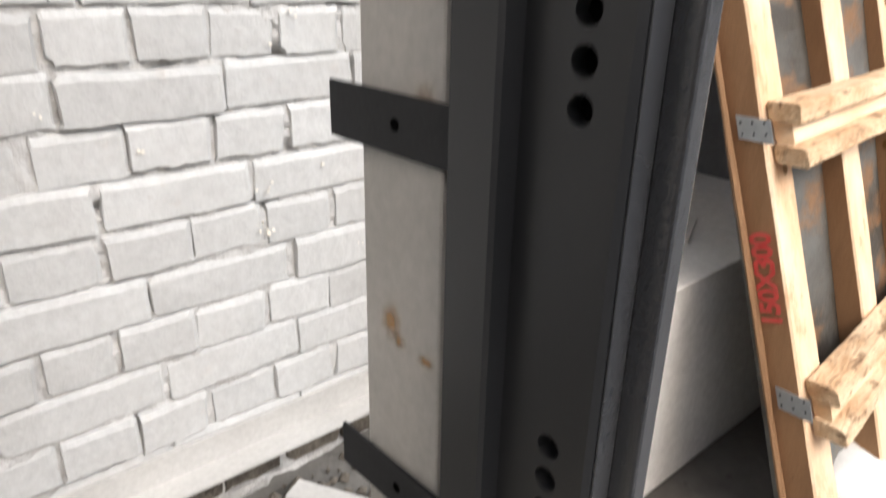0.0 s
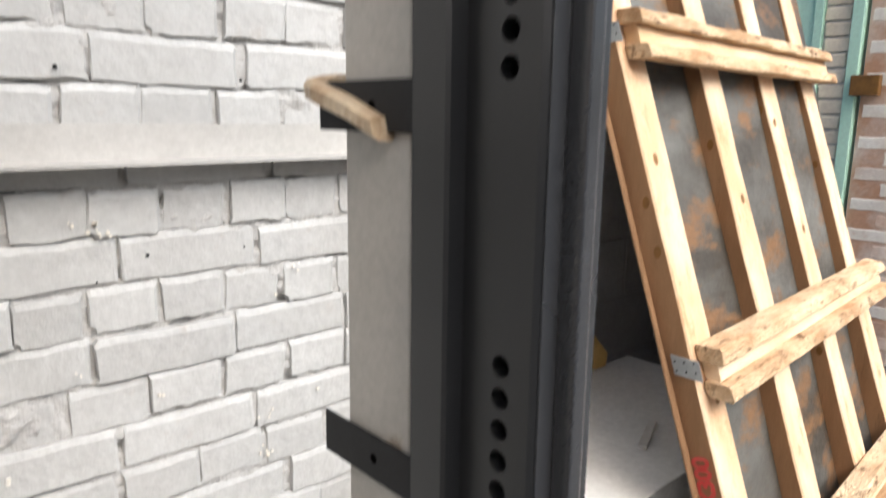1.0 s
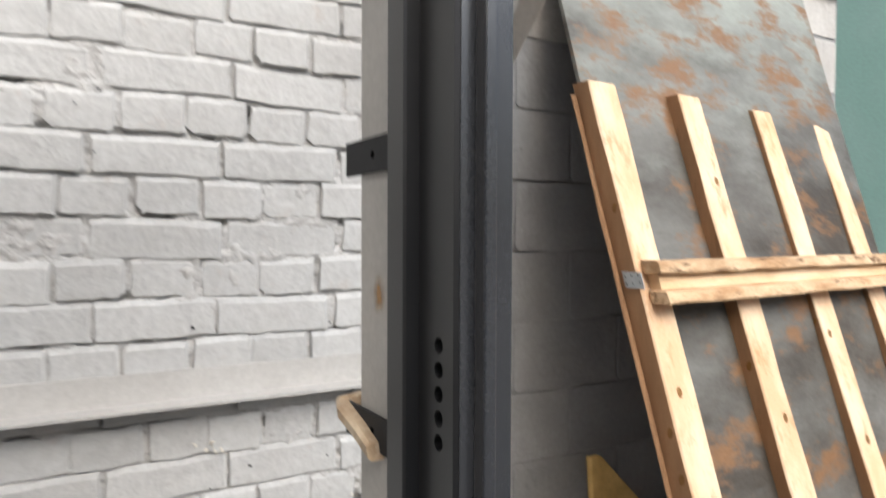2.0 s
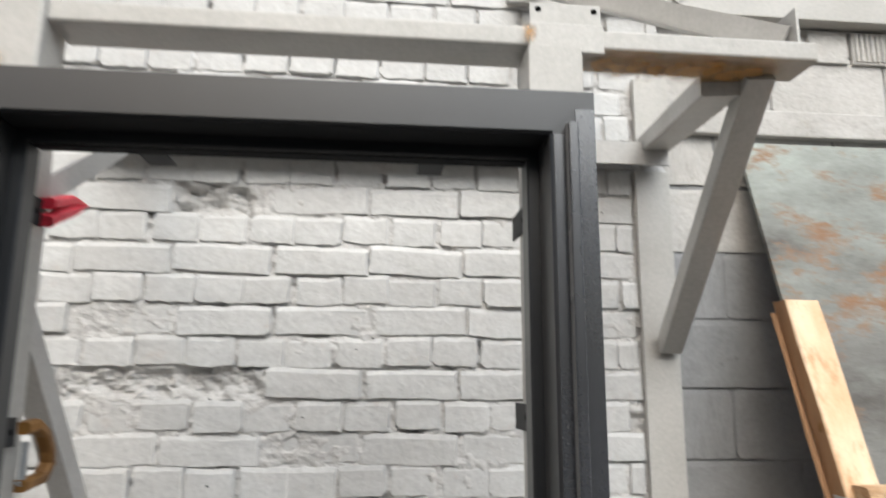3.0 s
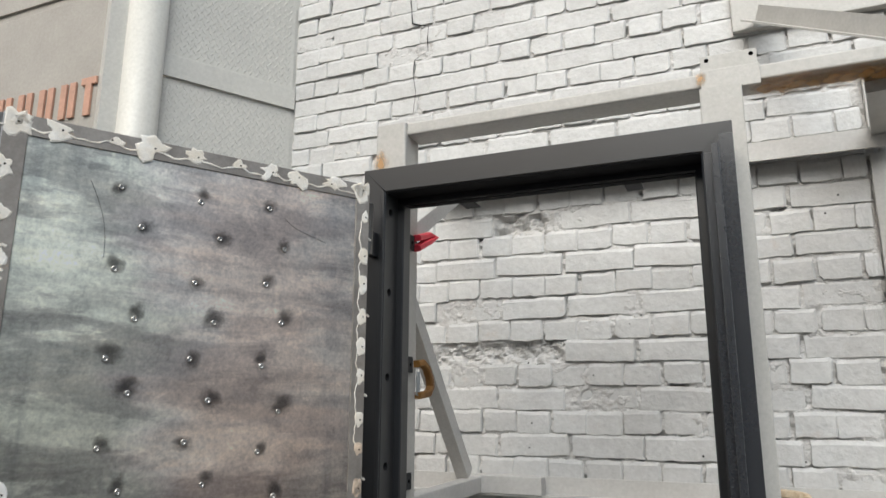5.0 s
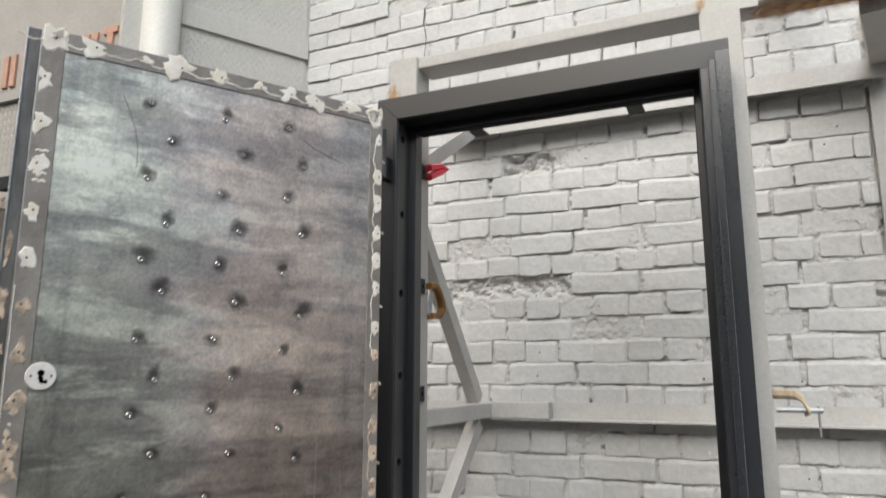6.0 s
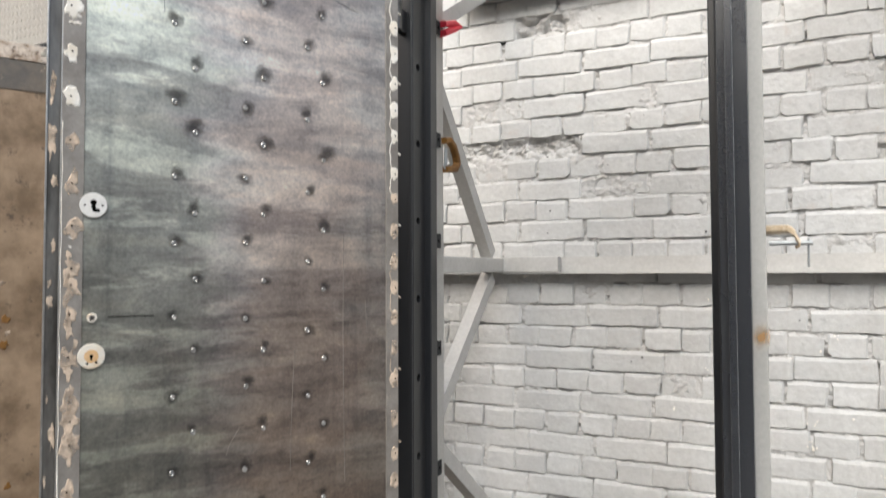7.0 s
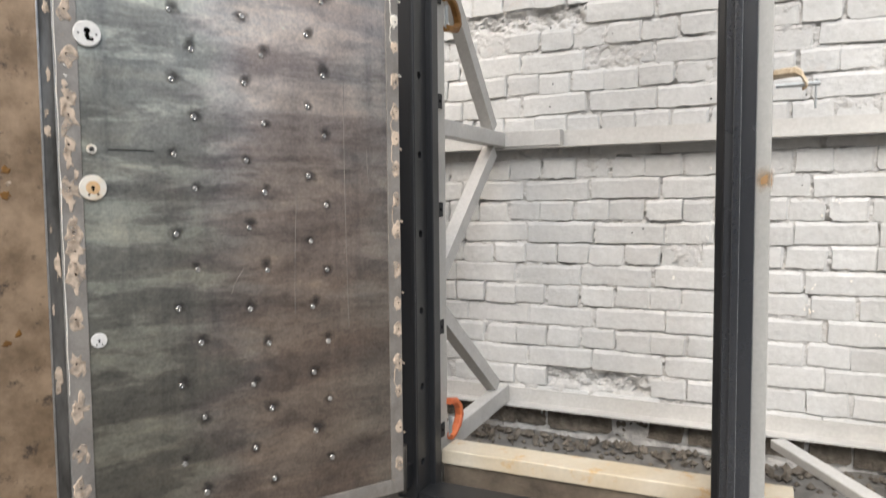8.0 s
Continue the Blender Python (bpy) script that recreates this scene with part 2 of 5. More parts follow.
def panel_material():
    """Hot-rolled sheet: smeared bands of blue-green scale and brown, with dark wipes, on bare steel."""
    m = bpy.data.materials.new("mill_scale_steel")
    m.use_nodes = True
    n, l = m.node_tree.nodes, m.node_tree.links
    bsdf = n["Principled BSDF"]
    coord = n.new("ShaderNodeTexCoord")

    def cloud(scale, size, detail, rough, twist=0.0):
        mp, t = n.new("ShaderNodeMapping"), n.new("ShaderNodeTexNoise")
        mp.inputs["Scale"].default_value = scale
        l.new(coord.outputs["Object"], mp.inputs["Vector"])
        l.new(mp.outputs["Vector"], t.inputs["Vector"])
        t.inputs["Scale"].default_value, t.inputs["Detail"].default_value, t.inputs["Roughness"].default_value = size, detail, rough
        t.inputs["Distortion"].default_value = twist
        return t.outputs["Fac"]

    def ramp(fac, stops):
        r = n.new("ShaderNodeValToRGB")
        e = r.color_ramp.elements
        while len(e) < len(stops):
            e.new(0.5)
        for q, (p, c) in zip(e, stops):
            q.position, q.color = p, (*c, 1)
        l.new(fac, r.inputs["Fac"])
        return r.outputs["Color"]

    def blend(kind, a, b, fac):
        x = n.new("ShaderNodeMix")
        x.data_type, x.blend_type = "RGBA", kind
        l.new(fac, x.inputs["Factor"])
        l.new(a, x.inputs["A"])
        l.new(b, x.inputs["B"])
        return x.outputs["Result"]

    along = n.new("ShaderNodeSeparateXYZ")
    l.new(coord.outputs["Object"], along.inputs["Vector"])

    def offset(axis, noise_out, amount):
        x = n.new("ShaderNodeMath")
        x.operation = "MULTIPLY_ADD"
        l.new(noise_out, x.inputs[0])
        x.inputs[1].default_value = amount
        l.new(along.outputs[axis], x.inputs[2])
        return x.outputs["Value"]

    def span(value, low, high):
        x = n.new("ShaderNodeMapRange")
        x.inputs["From Min"].default_value, x.inputs["From Max"].default_value = low, high
        l.new(value, x.inputs["Value"])
        return x.outputs["Result"]

    # tints from the lock side to the hinge side: green, violet, brown, blue
    place = offset("Y", cloud((1, 1, 3.2), 3.0, 5, 0.62, 0.4), 0.42)
    tint = ramp(span(place, -0.56, 0.10), [(0.0, (0.415, 0.425, 0.385)), (0.28, (0.43, 0.432, 0.395)), (0.40, (0.43, 0.405, 0.39)), (0.54, (0.50, 0.435, 0.395)), (0.80, (0.48, 0.415, 0.375)), (0.95, (0.43, 0.40, 0.375))])
    # pale smears with ragged ends, strongest on the lock side
    smear = ramp(cloud((0.75, 0.75, 3.0), 3.4, 7, 0.62, 0.25), [(0.475, (0.80, 0.80, 0.81)), (0.51, (1.0, 1.0, 1.0)), (0.535, (1.30, 1.32, 1.29)), (0.64, (1.52, 1.55, 1.50))])
    one = n.new("ShaderNodeValue")
    one.outputs[0].default_value = 0.85
    colour = blend("MULTIPLY", tint, smear, ramp(span(place, -0.60, 0.05), [(0.25, (1, 1, 1)), (0.60, (0.5, 0.5, 0.5))]))
    bands = ramp(cloud((0.5, 0.5, 4.4), 2.6, 8, 0.66, 0.12), [(0.40, (0.70, 0.69, 0.70)), (0.46, (0.92, 0.92, 0.92)), (0.52, (1.02, 1.02, 1.02)), (0.60, (1.16, 1.13, 1.09))])
    colour = blend("MULTIPLY", colour, bands, one.outputs[0])
    blotch = ramp(cloud((1, 1, 1.5), 11.0, 9, 0.74, 0.3), [(0.40, (0.74, 0.745, 0.76)), (0.48, (0.98, 0.98, 0.98)), (0.54, (1.02, 1.02, 1.02)), (0.62, (1.24, 1.23, 1.2))])
    colour = blend("MULTIPLY", colour, blotch, one.outputs[0])
    drips = ramp(cloud((9, 9, 0.5), 2.0, 5, 0.6), [(0.36, (0.72, 0.73, 0.76)), (0.47, (1, 1, 1)), (0.62, (1, 1, 1)), (0.68, (1.14, 1.13, 1.1))])
    colour = blend("MULTIPLY", colour, drips, ramp(cloud((1.2, 1.2, 0.8), 1.6, 2, 0.5), [(0.35, (0.1, 0.1, 0.1)), (0.6, (0.7, 0.7, 0.7))]))
    # Lighter towards the top and darker below: reflected sky and ground put into colour.
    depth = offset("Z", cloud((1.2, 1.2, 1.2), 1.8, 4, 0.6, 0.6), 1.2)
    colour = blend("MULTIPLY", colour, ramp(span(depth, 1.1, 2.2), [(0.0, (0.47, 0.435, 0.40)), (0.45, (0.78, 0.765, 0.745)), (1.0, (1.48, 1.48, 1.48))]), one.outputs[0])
    grain = cloud((1, 1, 1), 120, 4, 0.7)
    fine = ramp(grain, [(0.3, (0.80, 0.79, 0.78)), (0.7, (1.24, 1.22, 1.2))])
    colour = blend("MULTIPLY", colour, fine, one.outputs[0])
    l.new(colour, bsdf.inputs["Base Color"])
    bsdf.inputs["Metallic"].default_value = 0.85
    gloss = n.new("ShaderNodeMapRange")
    gloss.inputs["To Min"].default_value, gloss.inputs["To Max"].default_value = 0.3, 0.58
    l.new(cloud((2, 2, 7), 2.2, 5, 0.65), gloss.inputs["Value"])
    l.new(gloss.outputs["Result"], bsdf.inputs["Roughness"])
    relief = n.new("ShaderNodeBump")
    relief.inputs["Strength"].default_value, relief.inputs["Distance"].default_value = 0.12, 0.003
    l.new(grain, relief.inputs["Height"])
    l.new(relief.outputs["Normal"], bsdf.inputs["Normal"])
    return m


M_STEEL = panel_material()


def fading_material(name, colour, most):
    """A stain that fades out towards an uneven rim."""
    m = bpy.data.materials.new(name)
    m.use_nodes = True
    n, l = m.node_tree.nodes, m.node_tree.links
    bsdf = n["Principled BSDF"]
    bsdf.inputs["Base Color"].default_value = (*colour, 1)
    bsdf.inputs["Roughness"].default_value = 0.5
    coord, info = n.new("ShaderNodeTexCoord"), n.new("ShaderNodeObjectInfo")
    wave = n.new("ShaderNodeTexNoise")
    wave.inputs["Scale"].default_value, wave.inputs["Detail"].default_value = 45, 4
    shift = n.new("ShaderNodeVectorMath")
    shift.operation = "MULTIPLY_ADD"
    l.new(info.outputs["Random"], shift.inputs[0])
    shift.inputs[1].default_value = (9, 4, 6)
    l.new(coord.outputs["Object"], shift.inputs[2])
    l.new(shift.outputs["Vector"], wave.inputs["Vector"])
    dist = n.new("ShaderNodeVectorMath")
    dist.operation = "LENGTH"
    l.new(coord.outputs["Object"], dist.inputs[0])
    fade = n.new("ShaderNodeMapRange")
    fade.inputs["From Min"].default_value, fade.inputs["From Max"].default_value = 0.0, 0.046
    fade.inputs["To Min"].default_value, fade.inputs["To Max"].default_value = 1.0, -0.6
    l.new(dist.outputs["Value"], fade.inputs["Value"])
    add = n.new("ShaderNodeMath")
    add.operation = "MULTIPLY_ADD"
    l.new(wave.outputs["Fac"], add.inputs[0])
    add.inputs[1].default_value = 1.3
    l.new(fade.outputs["Result"], add.inputs[2])
    out = n.new("ShaderNodeMapRange")
    out.inputs["From Min"].default_value, out.inputs["From Max"].default_value = 0.45, 1.35
    out.inputs["To Max"].default_value = most
    l.new(add.outputs["Value"], out.inputs["Value"])
    l.new(out.outputs["Result"], bsdf.inputs["Alpha"])
    return m




def streaky(m, low, high):
    """Lets the ground show through a thin smear here and there."""
    n, l = m.node_tree.nodes, m.node_tree.links
    coord, t, r = n.new("ShaderNodeTexCoord"), n.new("ShaderNodeTexNoise"), n.new("ShaderNodeMapRange")
    t.inputs["Scale"].default_value, t.inputs["Detail"].default_value = 34, 5
    l.new(coord.outputs["Object"], t.inputs["Vector"])
    r.inputs["From Min"].default_value, r.inputs["From Max"].default_value = 0.38, 0.56
    r.inputs["To Min"].default_value, r.inputs["To Max"].default_value = low, high
    l.new(t.outputs["Fac"], r.inputs["Value"])
    l.new(r.outputs["Result"], n["Principled BSDF"].inputs["Alpha"])


streaky(M_FILLER, 0.35, 1.0)
M_HEAT = fading_material("heat_mark", (0.035, 0.031, 0.03), 0.62)
M_STAIN = fading_material("rust_stain", (0.5, 0.27, 0.08), 0.6)
M_PLASTER = material("unseen_wall_plaster", (0.26, 0.235, 0.21), (0.2, 0.18, 0.16), rough=0.85, scale=1.5, bump=0.5)


# ---- mesh helpers ----
def thing(name, label="", category="", group="", kind="", at=(0, 0, 0)):
    ob = new(name)
    ob.location = at
    return tagged(ob, label, category, group, kind)


def part(name, bm, mat, parent=None, label="", kind=""):
    """One mesh object from a bmesh, under a thing or a part."""
    me = bpy.data.meshes.new(name)
    bmesh.ops.recalc_face_normals(bm, faces=bm.faces)
    bm.to_mesh(me)
    bm.free()
    me.materials.append(mat)
    ob = new(name, me)
    if parent is not None:
        ob.parent = parent
        ob.matrix_parent_inverse = Matrix.Translation(parent.location).inverted()
    return tagged(ob, label=label, kind=kind)


def whole(name, bm, mat, label, category, group="", kind=""):
    return tagged(part(name, bm, mat), label, category, group, kind)


def round_rect(w, h, r=0.004, steps=2):
    pts = []
    for cx, cy, a in ((w / 2 - r, h / 2 - r, 0), (-w / 2 + r, h / 2 - r, 90), (-w / 2 + r, -h / 2 + r, 180), (w / 2 - r, -h / 2 + r, 270)):
        for i in range(steps + 1):
            q = radians(a + 90 * i / steps)
            pts.append((cx + r * math.cos(q), cy + r * math.sin(q)))
    return pts


def angle_iron(w, h, t=0.006):
    """An L: its corner at the origin, one leg along +u, one along +v."""
    return [(0, 0), (w, 0), (w, t), (t, t), (t, h), (0, h)]


def sweep(bm, profile, p0, p1, up=(0, 0, 1)):
    """A straight bar with that section from p0 to p1; the section's v axis leans towards up."""
    p0, p1 = Vector(p0), Vector(p1)
    d = (p1 - p0).normalized()
    u = d.cross(Vector(up)).normalized()
    v = u.cross(d)
    rings = [[bm.verts.new(p + u * a + v * b) for a, b in profile] for p in (p0, p1)]
    n = len(profile)
    for i in range(n):
        bm.faces.new((rings[0][i], rings[0][(i + 1) % n], rings[1][(i + 1) % n], rings[1][i]))
    bm.faces.new(rings[0])
    bm.faces.new(rings[1][::-1])
    return bm


def bar(p0, p1, w, h, up=(0, 0, 1), r=0.004):
    return sweep(bmesh.new(), round_rect(w, h, r), p0, p1, up)


def block(bm, x0, x1, y0, y1, z0, z1, edge=0.0):
    vs = [bm.verts.new((x, y, z)) for z in (z0, z1) for y in (y0, y1) for x in (x0, x1)]
    fs = [bm.faces.new([vs[i] for i in q]) for q in ((0, 1, 3, 2), (4, 6, 7, 5), (0, 4, 5, 1), (2, 3, 7, 6), (0, 2, 6, 4), (1, 5, 7, 3))]
    if edge:
        es = list({e for f in fs for e in f.edges})
        bmesh.ops.bevel(bm, geom=es, offset=edge, segments=2, affect="EDGES", profile=0.6)
    return bm


def box(x0, x1, y0, y1, z0, z1, edge=0.003):
    return block(bmesh.new(), x0, x1, y0, y1, z0, z1, edge)


def tube(bm, points, r, sides=10, close=False):
    """A round rod through the points."""
    rings = []
    for i, p in enumerate(points):
        a, b = Vector(points[max(0, i - 1)]), Vector(points[min(len(points) - 1, i + 1)])
        d = (b - a).normalized()
        u = d.cross(Vector((0.31, 0.21, 0.93))).normalized()
        v = u.cross(d)
        rings.append([bm.verts.new(Vector(p) + r * (math.cos(2 * math.pi * k / sides) * u + math.sin(2 * math.pi * k / sides) * v)) for k in range(sides)])
    for a, b in zip(rings, rings[1:]):
        for k in range(sides):
            bm.faces.new((a[k], a[(k + 1) % sides], b[(k + 1) % sides], b[k]))
    bm.faces.new(rings[0][::-1])
    bm.faces.new(rings[-1])
    return bm


def disc(bm, centre, normal, r, depth, sides=18, stretch=1.0, up=(0, 0, 1)):
    """A round plate that stands depth proud of centre along normal, its rim softened."""
    n = Vector(normal).normalized()
    u = n.cross(Vector(up)).normalized()
    v = u.cross(n)
    rings = []
    for rr, dd in ((r, 0), (r, depth * 0.7), (r * 0.94, depth)):
        rings.append([bm.verts.new(Vector(centre) + n * dd + rr * (math.cos(2 * math.pi * k / sides) * u + stretch * math.sin(2 * math.pi * k / sides) * v)) for k in range(sides)])
    for a, b in zip(rings, rings[1:]):
        for k in range(sides):
            bm.faces.new((a[k], a[(k + 1) % sides], b[(k + 1) % sides], b[k]))
    bm.faces.new(rings[-1])
    return bm


# ---- setting ----
WALL_Y = 0.897
LEFT_X, SPLIT_X = -1.388, 1.0


# places where bricks have broken away: x and z ranges
BROKEN = ((-0.40, -0.20, 2.055, 2.125), (-0.66, -0.145, 1.562, 1.636), (-0.32, 0.10, 0.142, 0.214))


def hollow_at(x, z):
    """How far the wall is broken out at a place, 0 to 1."""
    deep = 0.0
    for bx0, bx1, bz0, bz1 in BROKEN:
        w = 0.03 * noise.noise((x * 18, z * 18, 2.2))
        inside = min(x - bx0, bx1 - x, z - bz0 + 0.005, bz1 + 0.012 - z) + w
        deep = max(deep, min(1.0, max(0.0, inside / 0.018)))
    return deep


def rough_sheet(x0, x1, z0, z1, y, step, amp, back, broken=False):
    """A wall slab whose front face is uneven."""
    bm = bmesh.new()
    nx, nz = max(1, round((x1 - x0) / step)), max(1, round((z1 - z0) / step))
    grid = []
    for j in range(nz + 1):
        row = []
        for i in range(nx + 1):
            x, z = x0 + (x1 - x0) * i / nx, z0 + (z1 - z0) * j / nz
            d = amp * (noise.noise((x * 21, z * 27, 3.1)) + 0.7 * noise.noise((x * 60, z * 60, 8.0)) + 0.9 * noise.noise((x * 4.2, z * 5, 1.7))) + 9 * amp * max(0.0, noise.noise((x * 17, z * 30, 6.6)) - 0.27)
            if broken:
                d += hollow_at(x, z) * ((0.013 if 1.4 < z < 1.7 else 0.022) + 0.018 * noise.noise((x * 24, z * 36, 4.4)) + 0.010 * noise.noise((x * 75, z * 85, 9.0)))
            row.append(bm.verts.new((x, y + d, z)))
        grid.append(row)
    for j in range(nz):
        for i in range(nx):
            bm.faces.new((grid[j][i], grid[j][i + 1], grid[j + 1][i + 1], grid[j + 1][i]))
    block(bm, x0, x1, y + 0.06, y + back, z0, z1)
    return bm


def ground_sheet():
    bm = bmesh.new()
    xs = [-60, -12, -6, -3] + [-2.4 + 0.06 * i for i in range(90)] + [3.6, 5, 9, 20, 60]
    ys = [-60, -20, -8, -4] + [-2.0 + 0.06 * i for i in range(50)] + [1.3, 2, 6, 20, 60]
    rows = []
    for y in ys:
        rows.append([bm.verts.new((x, y, -0.055 + (0.018 * noise.noise((x * 5, y * 5, 0)) + 0.008 * noise.noise((x * 19, y * 19, 2)) if abs(x) < 3.2 and -2 < y < 1.2 else 0))) for x in xs])
    for a, b in zip(rows, rows[1:]):
        for i in range(len(xs) - 1):
            bm.faces.new((a[i], a[i + 1], b[i + 1], b[i]))
    return bm


whole("ground", ground_sheet(), M_GROUND, "rough grey concrete yard ground with dust and crumbs", "ground", kind="structure")

wall_north = whole("wall_north", rough_sheet(LEFT_X, SPLIT_X, -0.1, 3.7, WALL_Y + 0.0052, 0.0072, 0.0050, 0.3, True), M_MORTAR, "old brick wall under thick pale grey paint", "wall", kind="structure")
wall_blocks = whole("wall_block", rough_sheet(SPLIT_X, 2.7, -0.1, 3.7, WALL_Y + 0.0385, 0.03, 0.0022, 0.3), M_BLOCK, "wall of large painted concrete blocks, grey with shade lower down", "wall", kind="structure")

# gate wall that runs obliquely from the brick wall's end towards the yard
OB = Vector((-0.5, -0.866, 0)).normalized()
OB_N = Vector((0.866, -0.5, 0)).normalized()
OB_0 = Vector((LEFT_X, WALL_Y, 0))
OB_LEN = 0.62


def oblique(s, out, z):
    return OB_0 + OB * s + OB_N * out + Vector((0, 0, z))


def oblique_box(s0, s1, o0, o1, z0, z1, edge=0.0):
    bm = bmesh.new()
    block(bm, s0, s1, o0, o1, z0, z1, edge)
    for v in bm.verts:
        v.co = oblique(v.co.x, v.co.y, v.co.z)
    return bm


def tread(bm, point, s0, s1, z0, z1, size=0.028):
    """Raised lozenges of a tread plate, point(s, out, z) gives their place."""
    j = 0
    z = z0 + size
    while z < z1 - size * 0.4:
        s = s0 + size * (0.6 + 0.5 * (j % 2))
        while s < s1 - size * 0.5:
            lean = 0.55 if j % 2 else -0.55
            a, b = size * 0.46, size * 0.13
            d, e = Vector((math.sin(lean), math.cos(lean))), Vector((math.cos(lean), -math.sin(lean)))
            ends = [d * a, e * b, -d * a, -e * b]
            base = [bm.verts.new(point(s + q.x, 0.0005, z + q.y)) for q in ends]
            tip = [bm.verts.new(point(s + q.x * 0.6, 0.002, z + q.y * 0.6)) for q in ends]
            for k in range(4):
                bm.faces.new((base[k], base[(k + 1) % 4], tip[(k + 1) % 4], tip[k]))
            bm.faces.new(tip)
            s += size
        z += size * 0.62
        j += 1
    return bm


wall_gate = whole("wall_gate", oblique_box(-0.06, OB_LEN + 0.2, -0.15, -0.004, -0.1, 3.7), M_CHECKER, "grey painted steel side wall of a gate house", "wall", kind="structure")
for z0, z1 in ((0.0, 2.755), (2.845, 3.7)):
    bm = oblique_box(0.012, OB_LEN, -0.004, 0.0, z0, z1)
    plate = part("tread_plate", bm, M_CHECKER, wall_gate)
    tagged(part("tread_pattern", tread(bmesh.new(), oblique, 0.02, OB_LEN, max(z0, 2.0), z1, 0.03), M_CHECKER, plate), kind="stuff")
part("cover_strip", oblique_box(0.002, OB_LEN + 0.01, 0.0, 0.014, 2.75, 2.85, 0.002), M_CHECKER, wall_gate, "flat painted steel strip over the plate joint")

# round corner column and the sign wall behind it
COL = OB_0 + OB * (OB_LEN + 0.055)
bm = bmesh.new()
tube(bm, [(COL.x, COL.y, -0.1), (COL.x, COL.y, 3.7)], 0.078, 28)
for f in bm.faces:
    f.smooth = len(f.verts) == 4
whole("column", bm, M_CHECKER, "round grey painted steel corner column", "column", kind="structure")
SIGN_Y = 0.25


def sign_point(s, out, z):
    return Vector((s, SIGN_Y - out, z))


wall_sign = whole("wall_sign", box(-4.0, COL.x - 0.03, SIGN_Y + 0.004, SIGN_Y + 0.2, 2.12, 3.7, 0), M_SIGN, "grey painted steel wall above a rusty gate", "wall", kind="structure")
bm = box(-4.0, COL.x - 0.06, SIGN_Y - 0.0, SIGN_Y + 0.004, 2.12, 3.15, 0)
plate = part("tread_plate", bm, M_SIGN, wall_sign)
tagged(part("tread_pattern", tread(bmesh.new(), sign_point, -2.9, COL.x - 0.07, 2.14, 2.5, 0.03), M_SIGN, plate), kind="stuff")
part("cover_strip", box(-4.0, COL.x - 0.05, SIGN_Y - 0.012, SIGN_Y, 3.15, 3.4, 0.002), M_SIGN, wall_sign)
whole("gate_beam", box(-4.0, COL.x - 0.05, SIGN_Y - 0.03, SIGN_Y + 0.1, 2.06, 2.12, 0.003), M_TAB, "dark steel beam above a rusty gate", "beam", kind="structure")
bm = rough_sheet(-4.0, COL.x - 0.06, -0.06, 2.055, 0.0, 0.08, 0.002, 0.05)
bm.transform(Matrix.Translation((0, SIGN_Y, 0)))
whole("gate_leaf", bm, M_RUST_BROWN, "brown rusty sheet steel gate under a dark beam", "gate", kind="structure")

# far side of the yard
FAR_X = 4.0
whole("wall_far", box(FAR_X, FAR_X + 0.3, -0.7, 0.955, -0.1, 1.95, 0), M_RED_BRICK, "old red brick yard wall with flaking white paint", "wall", kind="structure")
# Hidden block, added to keep light out of the gap behind the sheet.
whole("wall_pier", box(2.145, 2.4, 0.66, 0.89, -0.1, 1.55, 0.004), M_BLOCK, "hidden grey block added beside a steel sheet to stop light", "wall", kind="structure")
# Two walls added out of view: they hold back sky light and darken reflections.
whole("wall_west", box(-3.6, -3.4, -7.0, 0.25, -0.1, 2.1, 0), M_PLASTER, "plain low wall added out of view to block light", "wall", kind="structure")
whole("wall_south", box(-5.4, 2.2, -7.2, -7.0, -0.1, 5.2, 0), M_PLASTER, "plain brown wall added out of view to darken reflections", "wall", kind="structure")


# ---- door frame ----
FRAME_TOP, HALF, INNER, LIP = 2.05, 0.4815, 0.4118, 0.392
SHIFT = -0.0022
frame_thing = thing("door_frame", "anthracite painted steel door frame with an open doorway, clamped to a grey stand", "door frame")


